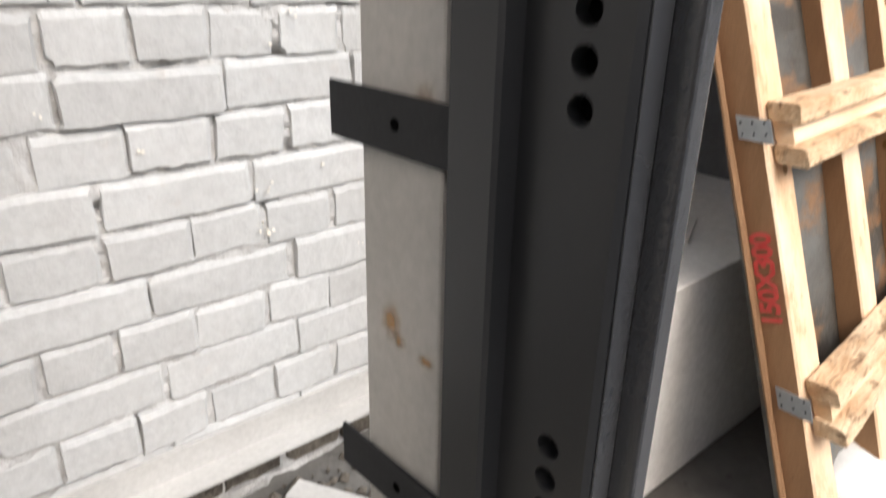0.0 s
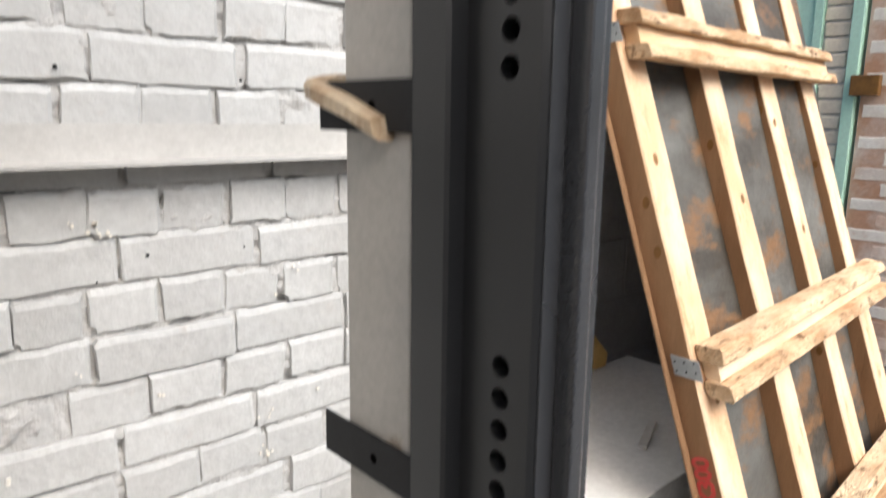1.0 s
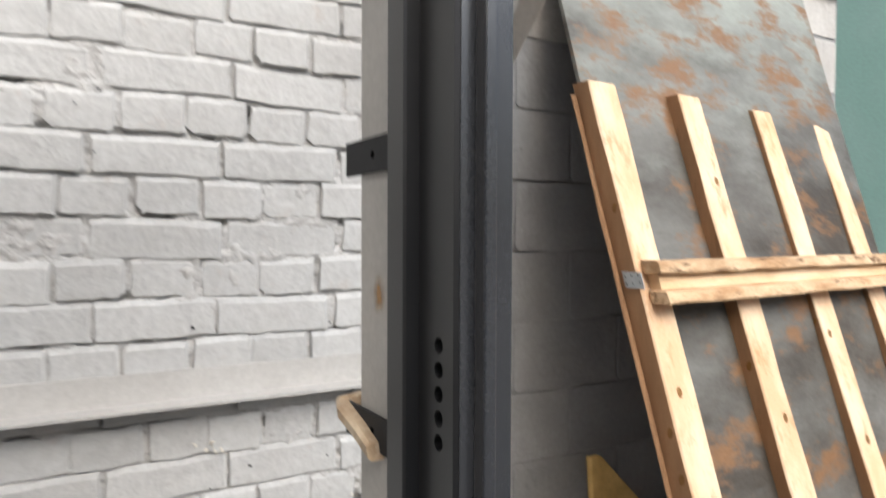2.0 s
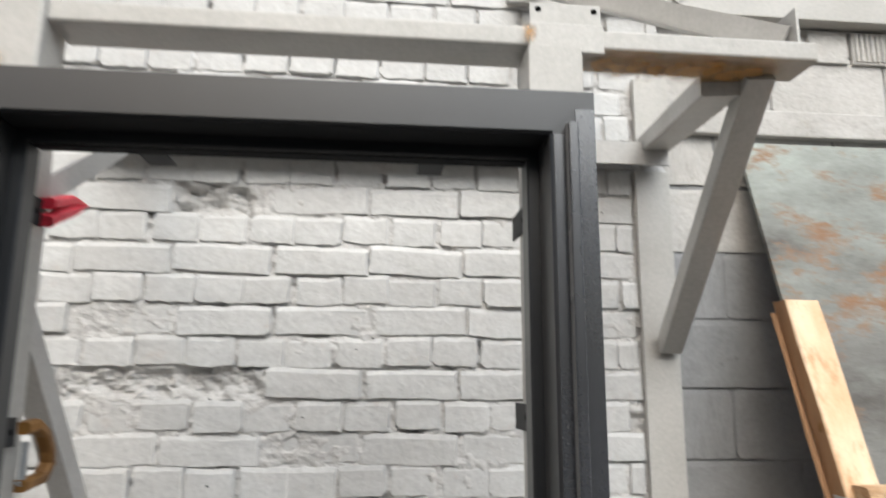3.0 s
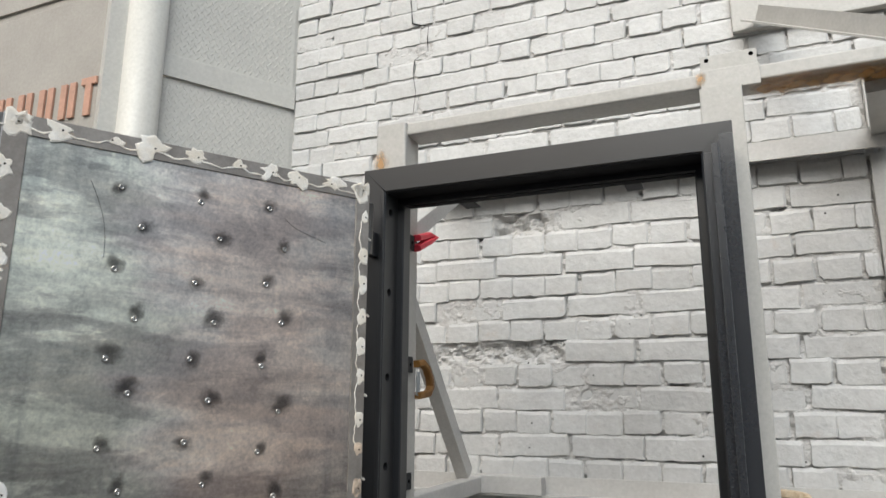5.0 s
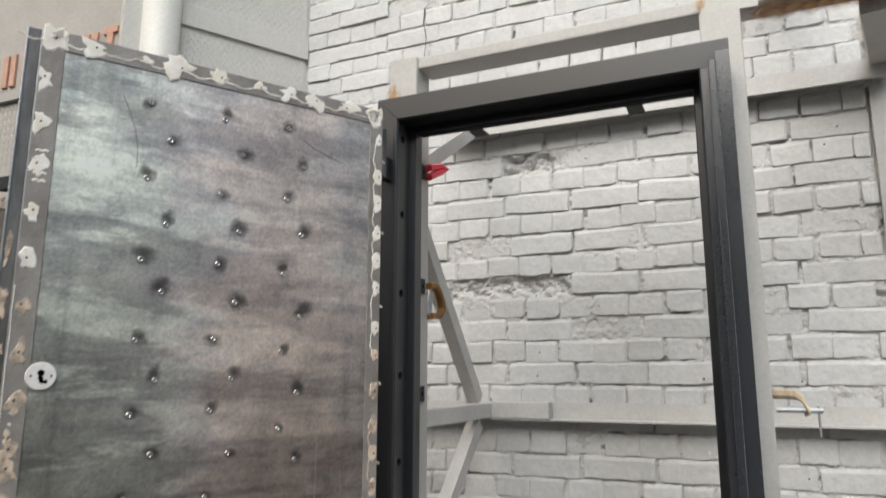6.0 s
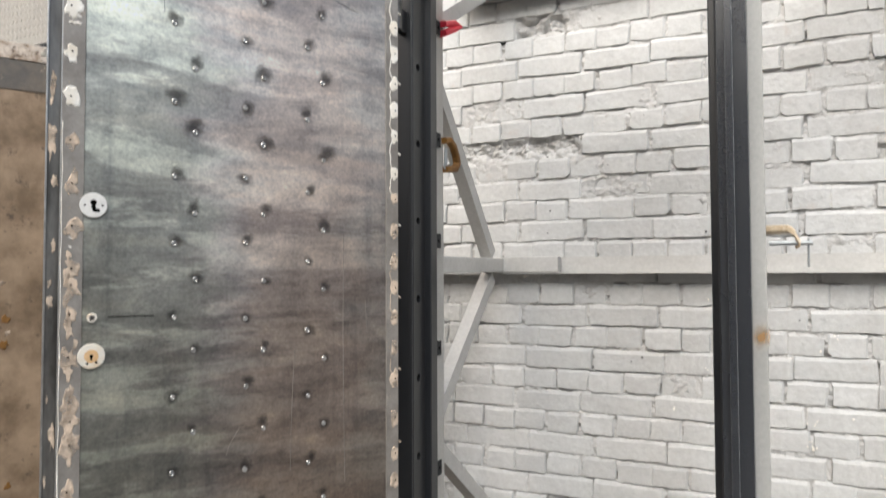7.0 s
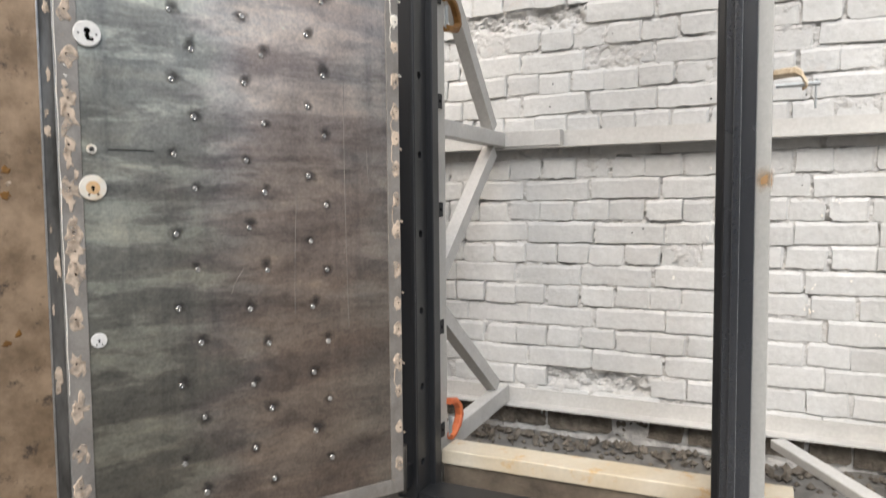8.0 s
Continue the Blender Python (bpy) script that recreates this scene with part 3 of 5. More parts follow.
def jamb(side, holes, r):
    """Front face, drilled rebate face, bevel and inner lip; side is +1 or -1."""
    prof = [(INNER + 0.004, 0.0), (HALF, 0.0), (HALF, 0.12), (LIP, 0.12), (LIP, 0.081), (LIP + 0.003, 0.078), (INNER, 0.078)]
    def top(x):
        return FRAME_TOP - (HALF - x)
    bm = bmesh.new()
    lo = [bm.verts.new((side * x, y, 0.0)) for x, y in prof]
    hi = [bm.verts.new((side * x, y, top(x))) for x, y in prof]
    for i in range(len(prof) - 1):
        bm.faces.new((lo[i], lo[i + 1], hi[i + 1], hi[i]))
    x = INNER
    y0, y1 = 0.004, 0.078
    def quad(za, zb):
        bm.faces.new([bm.verts.new((side * x, y, z)) for y, z in ((y0, za), (y1, za), (y1, zb), (y0, zb))])
    n, half, yc = 24, 0.0130, 0.034
    last = 0.0
    for zc in sorted(holes):
        if zc - half > last + 0.00001:
            quad(last, zc - half)
        low = max(last, zc - half)
        outer, rim, deep = [], [], []
        for k in range(n):
            a = 2 * math.pi * k / n
            c, s = math.cos(a), math.sin(a)
            wide = y1 - yc if c > 0 else yc - y0
            f = min(wide / max(abs(c), 1e-6), half / max(abs(s), 1e-6))
            oy, oz = f * c, f * s
            if abs(math.degrees(math.atan2(abs(s), abs(c))) - math.degrees(math.atan2(half, wide))) < 7.6:
                oy, oz = math.copysign(wide, c), math.copysign(half, s)
            outer.append(bm.verts.new((side * x, yc + oy, max(low, zc + oz))))
            rim.append(bm.verts.new((side * x, yc + r * c, zc + r * s)))
            deep.append(bm.verts.new((side * (x + 0.045), yc + r * c, zc + r * s)))
        for k in range(n):
            q = (k + 1) % n
            bm.faces.new((outer[k], outer[q], rim[q], rim[k]))
            bm.faces.new((rim[k], rim[q], deep[q], deep[k]))
        bm.faces.new(deep)
        last = zc + half
    quad(last, top(x))
    bm.faces.new([bm.verts.new((side * u, v, w)) for u, v, w in ((INNER, y0, 0), (INNER + 0.004, 0, 0), (INNER + 0.004, 0, top(INNER)), (INNER, y0, top(INNER)))])
    for v in bm.verts:
        if abs(v.co.x) < HALF - 0.01:
            v.co.x += SHIFT
    return bm


RIGHT_HOLES = [z0 - 0.0265 * k for z0 in (1.318, 0.985, 0.652, 0.325) for k in range(5)]
LEFT_HOLES = [1.93, 1.704, 1.476, 1.248, 1.018, 0.788, 0.561, 0.333, 0.105]
jamb_right = part("jamb", jamb(1, RIGHT_HOLES, 0.0092), M_FRAME, frame_thing)
jamb_left = part("jamb", jamb(-1, LEFT_HOLES, 0.0115), M_FRAME, frame_thing)
# Black discs in the drilled recesses carry their inner shade as colour.
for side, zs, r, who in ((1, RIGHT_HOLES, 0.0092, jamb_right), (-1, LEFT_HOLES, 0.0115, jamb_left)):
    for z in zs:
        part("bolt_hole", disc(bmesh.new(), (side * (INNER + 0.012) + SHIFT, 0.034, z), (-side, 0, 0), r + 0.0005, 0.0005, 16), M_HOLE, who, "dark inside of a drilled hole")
bm = bmesh.new()
prof = [(0.0, 0.0), (0.118, 0.0), (0.118, -0.0885), (0.081, -0.0885), (0.078, -0.0855), (0.078, -0.069), (0.004, -0.069), (0.0, -0.066)]
ends = []
for s in (-1, 1):
    ends.append([bm.verts.new((s * (HALF + z), y, FRAME_TOP + z)) for y, z in prof])
for i in range(len(prof)):
    bm.faces.new((ends[0][i], ends[0][(i + 1) % 8], ends[1][(i + 1) % 8], ends[1][i]))
bm.faces.new(ends[0])
bm.faces.new(ends[1])
part("head", bm, M_FRAME, frame_thing)
# Black strips on the head's underside: the shade there put into colour.
part("head_seal", box(-INNER + 0.002, INNER - 0.002, 0.005, 0.077, FRAME_TOP - 0.0712, FRAME_TOP - 0.0692, 0), M_BLACK, frame_thing, "black strip that carries the shade under the head")
part("head_seal", box(-LIP + 0.002, LIP - 0.002, 0.086, 0.116, FRAME_TOP - 0.0905, FRAME_TOP - 0.0888, 0), M_BLACK, frame_thing, "black strip that carries the shade under the head")
part("threshold", box(-INNER, INNER, -0.005, 0.105, 0.0, 0.022, 0.004), M_FRAME, frame_thing, "worn steel threshold")
bm = bmesh.new()
sweep(bm, round_rect(0.0165, 0.0195, 0.0025), (0.4412, -0.0099, 0.0), (0.4412, -0.0099, FRAME_TOP - 0.058), (0, 1, 0))
# Front strips of the right jamb: reflected sky light put into a lighter grey.
part("stop_strip", bm, M_FRAME_SHEEN, jamb_right)
part("face_strip", box(0.4146, 0.4326, -0.0016, -0.0002, 0.0, FRAME_TOP - 0.072, 0.0005), M_FRAME_SHEEN, jamb_right, "lighter grey strip with reflected light in its colour")
part("face_strip", box(0.4498, 0.4810, -0.0014, -0.0002, 0.0, FRAME_TOP - 0.03, 0.0005), M_FRAME_SHEEN, jamb_right, "lighter grey strip with reflected light in its colour")
bm = bmesh.new()
sweep(bm, round_rect(0.012, 0.006, 0.002), (-0.4205, -0.003, 0.0), (-0.4205, -0.003, FRAME_TOP - 0.075), (0, 1, 0))
part("stop_strip", bm, M_FRAME, jamb_left)


def fixing_tab(x0, x1, z, length, tilt=0.0):
    bm = box(x0, x1, 0.10, length, z - 0.023, z + 0.023, 0.001)
    ob = part("fixing_tab", bm, M_TAB, frame_thing, "dark flat bar with a screw hole")
    side = -1 if x0 > 0 else 1
    part("screw_hole", disc(bmesh.new(), (x0 if side < 0 else x1, 0.198, z), (side, 0, 0), 0.005, 0.0006, 14), M_HOLE, ob)


for z in (1.888, 1.54, 1.185, 0.843, 0.51, 0.16):
    fixing_tab(0.4065, 0.4105, z, 0.285)
for z in (1.88, 1.518, 1.196, 0.858, 0.485, 0.15):
    fixing_tab(-0.4285, -0.4245, z, 0.215)
for x in (-0.222, 0.236):
    part("fixing_tab", box(x - 0.022, x + 0.022, 0.09, 0.185, 1.962, 1.966, 0.001), M_TAB, frame_thing)

# ---- stand that carries the frame ----
stand = thing("door_stand", "grey painted welded steel stand fixed to a brick wall", "steel stand")
part("post", sweep(bmesh.new(), round_rect(0.102, 0.1, 0.003), (0.464, 0.2, -0.05), (0.464, 0.2, 2.204), (0, 1, 0)), M_JIG, stand)
part("post", sweep(bmesh.new(), round_rect(0.102, 0.1, 0.008), (-0.4835, 0.207, -0.05), (-0.4835, 0.207, 2.252), (0, 1, 0)), M_JIG, stand)
part("top_bar", bar((-0.4325, 0.22, 2.235), (0.992, 0.22, 2.235), 0.1, 0.04, r=0.005), M_JIG, stand)
collar = part("collar", box(0.418, 0.56, 0.158, 0.168, 2.2, 2.257, 0.002), M_JIG, stand)
part("collar_plate", box(0.42, 0.556, 0.161, 0.167, 2.257, 2.298, 0.001), M_JIG, collar)
for x in (0.436, 0.543):
    part("hole", disc(bmesh.new(), (x, 0.161, 2.285), (0, -1, 0), 0.006, 0.0006, 12), M_HOLE, collar)
for p0, p1, w, h in (((0.905, 0.235, 2.214), (0.966, 0.868, 1.70), 0.06, 0.05), ((0.84, 0.26, 2.2), (0.948, 0.866, 2.285), 0.082, 0.05)):
    part("brace", bar(p0, p1, w, h), M_JIG, stand)
part("upper_brace", sweep(bmesh.new(), angle_iron(0.06, 0.06), (0.605, 0.866, 2.742), (0.955, 0.24, 2.258), (0, 0, 1)), M_JIG, stand)
part("end_fin", box(0.975, 0.981, 0.2, 0.30, 2.256, 2.345, 0.001), M_JIG, stand)
part("wall_strip", box(0.897, 1.0, 0.878, 0.894, -0.05, 2.21, 0.002), M_JIG, stand)
part("wall_strip", box(0.903, 1.008, 0.876, 0.894, 2.28, 2.5, 0.002), M_JIG, stand)
part("lintel_plate", box(0.525, 2.6, 0.868, 0.936, 2.722, 2.88, 0.004), M_JIG, stand)
bolt = part("diamond_washer", box(-0.04, 0.04, -0.006, 0.0, -0.04, 0.04, 0.001), M_JIG, stand)
bolt.data.transform(Matrix.Translation((1.053, 0.867, 2.803)) @ Matrix.Rotation(radians(42), 4, "Y"))
bm = disc(bmesh.new(), (1.053, 0.862, 2.803), (0, -1, 0), 0.019, 0.016, 6)
disc(bm, (1.053, 0.862, 2.803), (0, -1, 0), 0.010, 0.032, 14)
part("nut", bm, M_JIG, bolt)
# rails on the wall: angles with a flange at their lower edge
def wall_rail(x0, x1, z0, height, depth):
    bm = bmesh.new()
    block(bm, x0, x1, 0.883, 0.891, z0, z0 + height)
    block(bm, x0, x1, 0.891 - depth, 0.8829, z0, z0 + 0.006)
    return part("wall_rail", bm, M_RAIL, stand, "light painted angle iron rail")


wall_rail(-1.2, 0.897, 1.091, 0.066, 0.065)
wall_rail(-0.9, 0.897, 0.06, 0.064, 0.065)
bm = bmesh.new()
block(bm, -0.62, 0.972, 0.815, 0.823, 2.21, 2.276)
block(bm, -0.62, 0.972, 0.8231, 0.892, 2.27, 2.276)
part("wall_rail", bm, M_RAIL, stand, "light painted angle iron rail")
part("wall_bar", box(-0.475, -0.214, 0.82, 0.872, 1.098, 1.158, 0.003), M_RAIL, stand)
part("arm", bar((-0.46, 0.24, 1.122), (-0.46, 0.84, 1.126), 0.05, 0.055), M_RAIL, stand)
for p0, p1 in (((-0.455, 0.225, 1.735), (-0.455, 0.745, 1.15)), ((-0.455, 0.745, 1.098), (-0.455, 0.23, 0.63)), ((-0.455, 0.225, 0.53), (-0.455, 0.77, 0.13)), ((-0.455, 0.23, 1.87), (-0.455, 0.80, 2.215))):
    part("diagonal", sweep(bmesh.new(), angle_iron(0.05, 0.045), p0, p1, (-1, 0, 0)), M_RAIL, stand)
part("foot_arm", bar((-0.46, 0.24, 0.085), (-0.46, 0.86, 0.105), 0.05, 0.07), M_RAIL, stand)
part("sill_beam", bar((-0.412, 0.217, 0.0775), (0.585, 0.217, 0.0825), 0.108, 0.046), M_SILL, stand, "beam with yellowish stains")
part("sill_board", bar((-0.409, 0.217, 0.0035), (0.575, 0.217, 0.0085), 0.092, 0.100), M_DIRT, stand, "dark dirty board under the beam")
part("ground_brace", bar((0.553, 0.69, 0.085), (0.80, 0.25, 0.085), 0.05, 0.03), M_RAIL, stand)

def stain(parent, at, normal, size, long=1.0):
    """A faded rust stain on a flat face."""
    nrm = Vector(normal).normalized()
    q = nrm.to_track_quat("X", "Z").to_matrix().to_4x4()
    bm = bmesh.new()
    bm.faces.new([bm.verts.new((0, 0.05 * math.cos(2 * math.pi * k / 16), 0.05 * math.sin(2 * math.pi * k / 16))) for k in range(16)])
    ob = part("rust_stain", bm, M_STAIN, parent)
    ob.matrix_parent_inverse = Matrix()
    ob.matrix_basis = Matrix.Translation(at) @ q @ Matrix.Diagonal((1, size, size * long, 1))


posts = [o for o in stand.children if o.name.startswith("post")]
stain(posts[0], (0.4118, 0.211, 0.672), (-1, 0, 0), 0.42, 1.35)
stain(posts[0], (0.4118, 0.200, 0.660), (-1, 0, 0), 0.3, 0.8)
stain(posts[0], (0.4118, 0.166, 0.655), (-1, 0, 0), 0.35, 0.5)
stain(posts[0], (0.4118, 0.170, 0.85), (-1, 0, 0), 0.4, 2.2)
stain(posts[0], (0.4118, 0.19, 1.36), (-1, 0, 0), 0.5, 1.6)
stain(posts[0], (0.5162, 0.16, 0.93), (1, -0.3, 0), 0.6, 1.6)
stain(posts[0], (0.5, 0.1495, 0.93), (0, -1, 0), 0.6, 1.6)
stain(posts[1], (-0.515, 0.1565, 2.13), (0, -1, 0), 0.8, 1.6)
stain(collar, (0.418, 0.1575, 2.235), (0, -1, 0), 0.5, 1.2)
top_bar = next(o for o in stand.children if o.name.startswith("top_bar"))
for k in range(9):
    stain(top_bar, (0.575 + 0.038 * k, 0.212 + 0.012 * (k % 2), 2.2045 - 0.0002 * k), (0, 0, -1), 1.5 + 0.2 * (k % 3), 1.0)

# ---- door leaf ----
LA, LB = Vector((-0.4116, -0.0928, 0)), Vector((-0.8432, -0.7971, 0))
LD = (LB - LA).normalized()
LN = Vector((-LD.y, LD.x, 0))
LN = LN if LN.x > 0 else -LN
LW = (LB - LA).length
LZ0, LZ1 = 0.064, 1.972


def leaf_at(s, out, z):
    return LA + LD * s + LN * out + Vector((0, 0, z))


def leaf_box(s0, s1, o0, o1, z0, z1, edge=0.001):
    bm = bmesh.new()
    block(bm, s0, s1, o0, o1, z0, z1, edge)
    for v in bm.verts:
        v.co = leaf_at(v.co.x, v.co.y, v.co.z)
    return bm


leaf = thing("steel_door", "unpainted steel door leaf with rivets, standing open on its frame", "door")
part("core", leaf_box(0.004, LW - 0.012, -0.056, -0.006, LZ0 + 0.004, LZ1 - 0.004), M_EDGE, leaf)
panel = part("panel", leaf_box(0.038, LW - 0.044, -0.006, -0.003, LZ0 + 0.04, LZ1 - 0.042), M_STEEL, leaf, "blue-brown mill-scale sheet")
strip_hinge = part("edge_strip", leaf_box(0.0, 0.038, -0.0062, 0.0, LZ0, LZ1), M_STRIP, leaf)
strip_lock = part("edge_strip", leaf_box(LW - 0.044, LW, -0.0062, 0.0, LZ0, LZ1), M_STRIP, leaf)
strip_top = part("edge_strip", leaf_box(0.038, LW - 0.044, -0.0062, 0.0, LZ1 - 0.042, LZ1), M_STRIP, leaf)
part("edge_strip", leaf_box(0.038, LW - 0.044, -0.0062, 0.0, LZ0, LZ0 + 0.04), M_STRIP, leaf)
edge_return = part("edge_lip", leaf_box(LW - 0.010, LW + 0.025, -0.030, -0.024, LZ0 - 0.004, LZ1 + 0.004, 0.001), M_EDGE, leaf, "dark folded lip with bright worn edges")
part("edge_bead", leaf_box(LW + 0.0245, LW + 0.0285, -0.031, -0.021, LZ0 - 0.004, LZ1 + 0.004, 0.001), M_RIVET, edge_return)
part("edge_bead", leaf_box(LW - 0.0005, LW + 0.002, -0.007, -0.001, LZ0, LZ1, 0.0005), M_RIVET, edge_return)
part("edge_step", leaf_box(LW - 0.006, LW - 0.001, -0.024, -0.007, LZ0, LZ1, 0.001), M_EDGE, edge_return)
dice = random.Random(5)


def blob(s, z, r, mat, parent, name="filler_patch", rough=0.4, long=1.0, out=0.0, most=None):
    """A flat irregular smear on the leaf."""
    bm = bmesh.new()
    k, ph = 15, dice.random() * 9
    rim, top = [], []
    for i in range(k):
        a = 2 * math.pi * i / k
        q = r * (1 + rough * noise.noise((math.cos(a) * 1.6 + ph, math.sin(a) * 1.6, ph)) + 0.12 * dice.uniform(-1, 1) + 0.5 * rough * noise.noise((math.cos(a) * 0.8 + 3 * ph, math.sin(a) * 0.8, 2.0)))
        u, w = q * math.cos(a), q * math.sin(a) * long
        u = min(max(s + u, 0.001), most or LW - 0.0005) - s
        rim.append(bm.verts.new(leaf_at(s + u, out + 0.0001, z + w)))
        top.append(bm.verts.new(leaf_at(s + u * 0.86, out + 0.0014, z + w * 0.86)))
    for i in range(k):
        bm.faces.new((rim[i], rim[(i + 1) % k], top[(i + 1) % k], top[i]))
    bm.faces.new(top)
    return part(name, bm, mat, parent)


def leaf_line(points, w, mat, parent, name="filler_line", out=0.0):
    """A thin wavy smear through (s, z) points."""
    bm = bmesh.new()
    prev = None
    for i, (s, z) in enumerate(points):
        a, b = points[max(0, i - 1)], points[min(len(points) - 1, i + 1)]
        d = Vector((b[0] - a[0], b[1] - a[1])).normalized()
        q = w * dice.uniform(0.6, 1.3)
        row = [bm.verts.new(leaf_at(s - d.y * q * f, out + h, z + d.x * q * f)) for f, h in ((-1, 0.0001), (-0.6, 0.0012), (0.6, 0.0012), (1, 0.0001))]
        if prev:
            for j in range(3):
                bm.faces.new((prev[j], prev[j + 1], row[j + 1], row[j]))
        prev = row
    return part(name, bm, mat, parent)


def pin_hole(s, z, r, parent, out):
    part("screw_hole", disc(bmesh.new(), leaf_at(s, out, z), LN, r, 0.0004, 10), M_HOLE, parent)


# filler along the top, the hinge side and the lock side
s = 0.02
while s < LW - 0.02:
    blob(s + dice.uniform(-0.01, 0.01), LZ1 - 0.018 + dice.uniform(-0.006, 0.006), dice.uniform(0.012, 0.029), M_FILLER_WHITE, strip_top, long=dice.uniform(0.5, 0.85), rough=0.9)
    pin_hole(s, LZ1 - 0.018, 0.0022, strip_top, 0.0015)
    s2 = s + dice.uniform(0.065, 0.1)
    n = 7
    leaf_line([(s + (s2 - s) * i / n, LZ1 - 0.020 - 0.011 * math.sin(math.pi * i / n) + 0.002 * math.sin(i * 2 + s * 50)) for i in range(n + 1)], 0.0022, M_FILLER_WHITE, strip_top)
    s = s2
blob(0.018, LZ1 - 0.02, 0.028, M_FILLER_WHITE, strip_top, rough=0.7)
blob(LW - 0.02, LZ1 - 0.02, 0.03, M_FILLER_WHITE, strip_top, rough=0.6)
z = LZ1 - 0.09
while z > LZ0 + 0.06:
    upper = z > 1.3
    mat = M_FILLER_WHITE if upper else M_FILLER
    blob(0.012, z, dice.uniform(0.010, 0.016), mat, strip_hinge, long=1.5)
    pin_hole(0.010, z, 0.0022, strip_hinge, 0.0015)
    z2 = z - dice.uniform(0.07, 0.11)
    if upper or dice.random() < 0.35:
        n = 7
        leaf_line([(0.016 + 0.010 * math.sin(math.pi * i / n) + 0.002 * math.sin(i * 2.1 + z * 40), z + (z2 - z) * i / n) for i in range(n + 1)], 0.0014, mat, strip_hinge)
    z = z2
PATCHES = ((0.012, 1.861, 15), (0.014, 1.762, 15), (0.015, 1.672, 18), (0.018, 1.573, 14), (0.016, 1.474, 15), (0.016, 1.38, 14), (0.021, 1.287, 17), (0.022, 1.195, 17), (0.022, 1.103, 15), (0.022, 1.068, 17), (0.020, 1.005, 15), (0.019, 0.914, 17), (0.022, 0.820, 18), (0.024, 0.778, 16), (0.023, 0.728, 18), (0.020, 0.631, 16), (0.017, 0.535, 16), (0.019, 0.437, 18), (0.014, 0.343, 14), (0.016, 0.261, 16), (0.018, 0.16, 14))
for off, z, r in PATCHES:
    blob(LW - off, z, r * 0.001, M_FILLER_WHITE if z > 1.42 else M_FILLER, strip_lock, long=1.35, rough=0.9)
    pin_hole(LW - off, z + 0.002, 0.0022, strip_lock, 0.0015)
    if z < 1.12:
        for _ in range(2):
            blob(LW - 0.021 + dice.uniform(-0.012, 0.012), z + dice.uniform(-0.035, 0.035), dice.uniform(0.003, 0.008), M_FILLER, strip_lock, long=1.8, rough=0.9)
for off, z, r, tall in ((-0.011, 1.153, 6, 4.0), (-0.017, 1.074, 7, 1.8), (-0.008, 0.742, 8, 5.0), (-0.017, 0.485, 8, 3.0), (-0.020, 0.656, 5, 4.0), (-0.018, 0.83, 4, 4.0), (-0.018, 1.47, 6, 4.0)):
    blob(LW - off, z, r * 0.0006, M_FILLER, edge_return, "paint_smear", 0.9, tall, -0.0238, LW + 0.024)
leaf_line([(LW - 0.002 + 0.001 * math.sin(k * 2.3), 1.42 - 0.05 * k) for k in range(20)], 0.0011, M_FILLER_WHITE, strip_lock)
for k in range(6):
    blob(LW + 0.012 + dice.uniform(-0.006, 0.006), dice.uniform(0.2, 1.6), dice.uniform(0.004, 0.009), M_FILLER, edge_return, "paint_smear", 0.8, dice.uniform(1.5, 5), -0.0238, LW + 0.024)
for k in range(5):
    z = 1.70 - 0.016 * k
    leaf_line([(LW - 0.034 + 0.006 * i, z + 0.003 * (i % 2)) for i in range(5)], 0.003, M_FILLER_WHITE, strip_lock)
for k in range(4):
    z = 1.19 - 0.02 * k
    leaf_line([(LW - 0.022 + 0.003 * i, z + 0.002 * i) for i in range(3)], 0.0016, M_FILLER_WHITE, strip_lock, "scratch")

# long scratches on the sheet
for s0, z0, s1, z1, bow in ((0.12, 1.80, 0.23, 1.845, 0.02), (0.66, 1.86, 0.62, 1.70, -0.012), (0.10, 1.02, 0.095, 0.93, 0.001), (0.30, 0.9, 0.31, 0.6, 0.002), (0.165, 1.2, 0.16, 0.55, 0.003), (0.44, 0.72, 0.47, 0.66, 0.004)):
    leaf_line([(s0 + (s1 - s0) * i / 8 + bow * math.sin(math.pi * i / 8), z0 + (z1 - z0) * i / 8) for i in range(9)], 0.0006, M_EDGE if bow < 0 else M_STRIP, panel, "scratch", -0.0029)

# rivets with heat marks
rivet_bm = bmesh.new()
rings = []
for r, d in ((0.0066, 0.0), (0.0062, 0.0022), (0.0046, 0.0034), (0.0030, 0.0030), (0.0022, 0.0008)):
    rings.append([rivet_bm.verts.new((d, r * math.cos(2 * math.pi * k / 12), r * math.sin(2 * math.pi * k / 12))) for k in range(12)])
for a, b in zip(rings, rings[1:]):
    for k in range(12):
        rivet_bm.faces.new((a[k], a[(k + 1) % 12], b[(k + 1) % 12], b[k])).smooth = True
rivet_bm.faces.new(rings[-1])
rivet_mesh = bpy.data.meshes.new("rivet")
rivet_bm.to_mesh(rivet_mesh)
rivet_bm.free()
rivet_mesh.materials.append(M_RIVET)
mark_bm = bmesh.new()
mark_bm.faces.new([mark_bm.verts.new((0, 0.05 * math.cos(2 * math.pi * k / 16), 0.05 * math.sin(2 * math.pi * k / 16))) for k in range(16)])
mark_mesh = bpy.data.meshes.new("heat_mark")
mark_bm.to_mesh(mark_mesh)
mark_bm.free()
mark_mesh.materials.append(M_HEAT)
TURN_LEAF = Matrix.Rotation(math.atan2(LN.y, LN.x), 4, "Z")
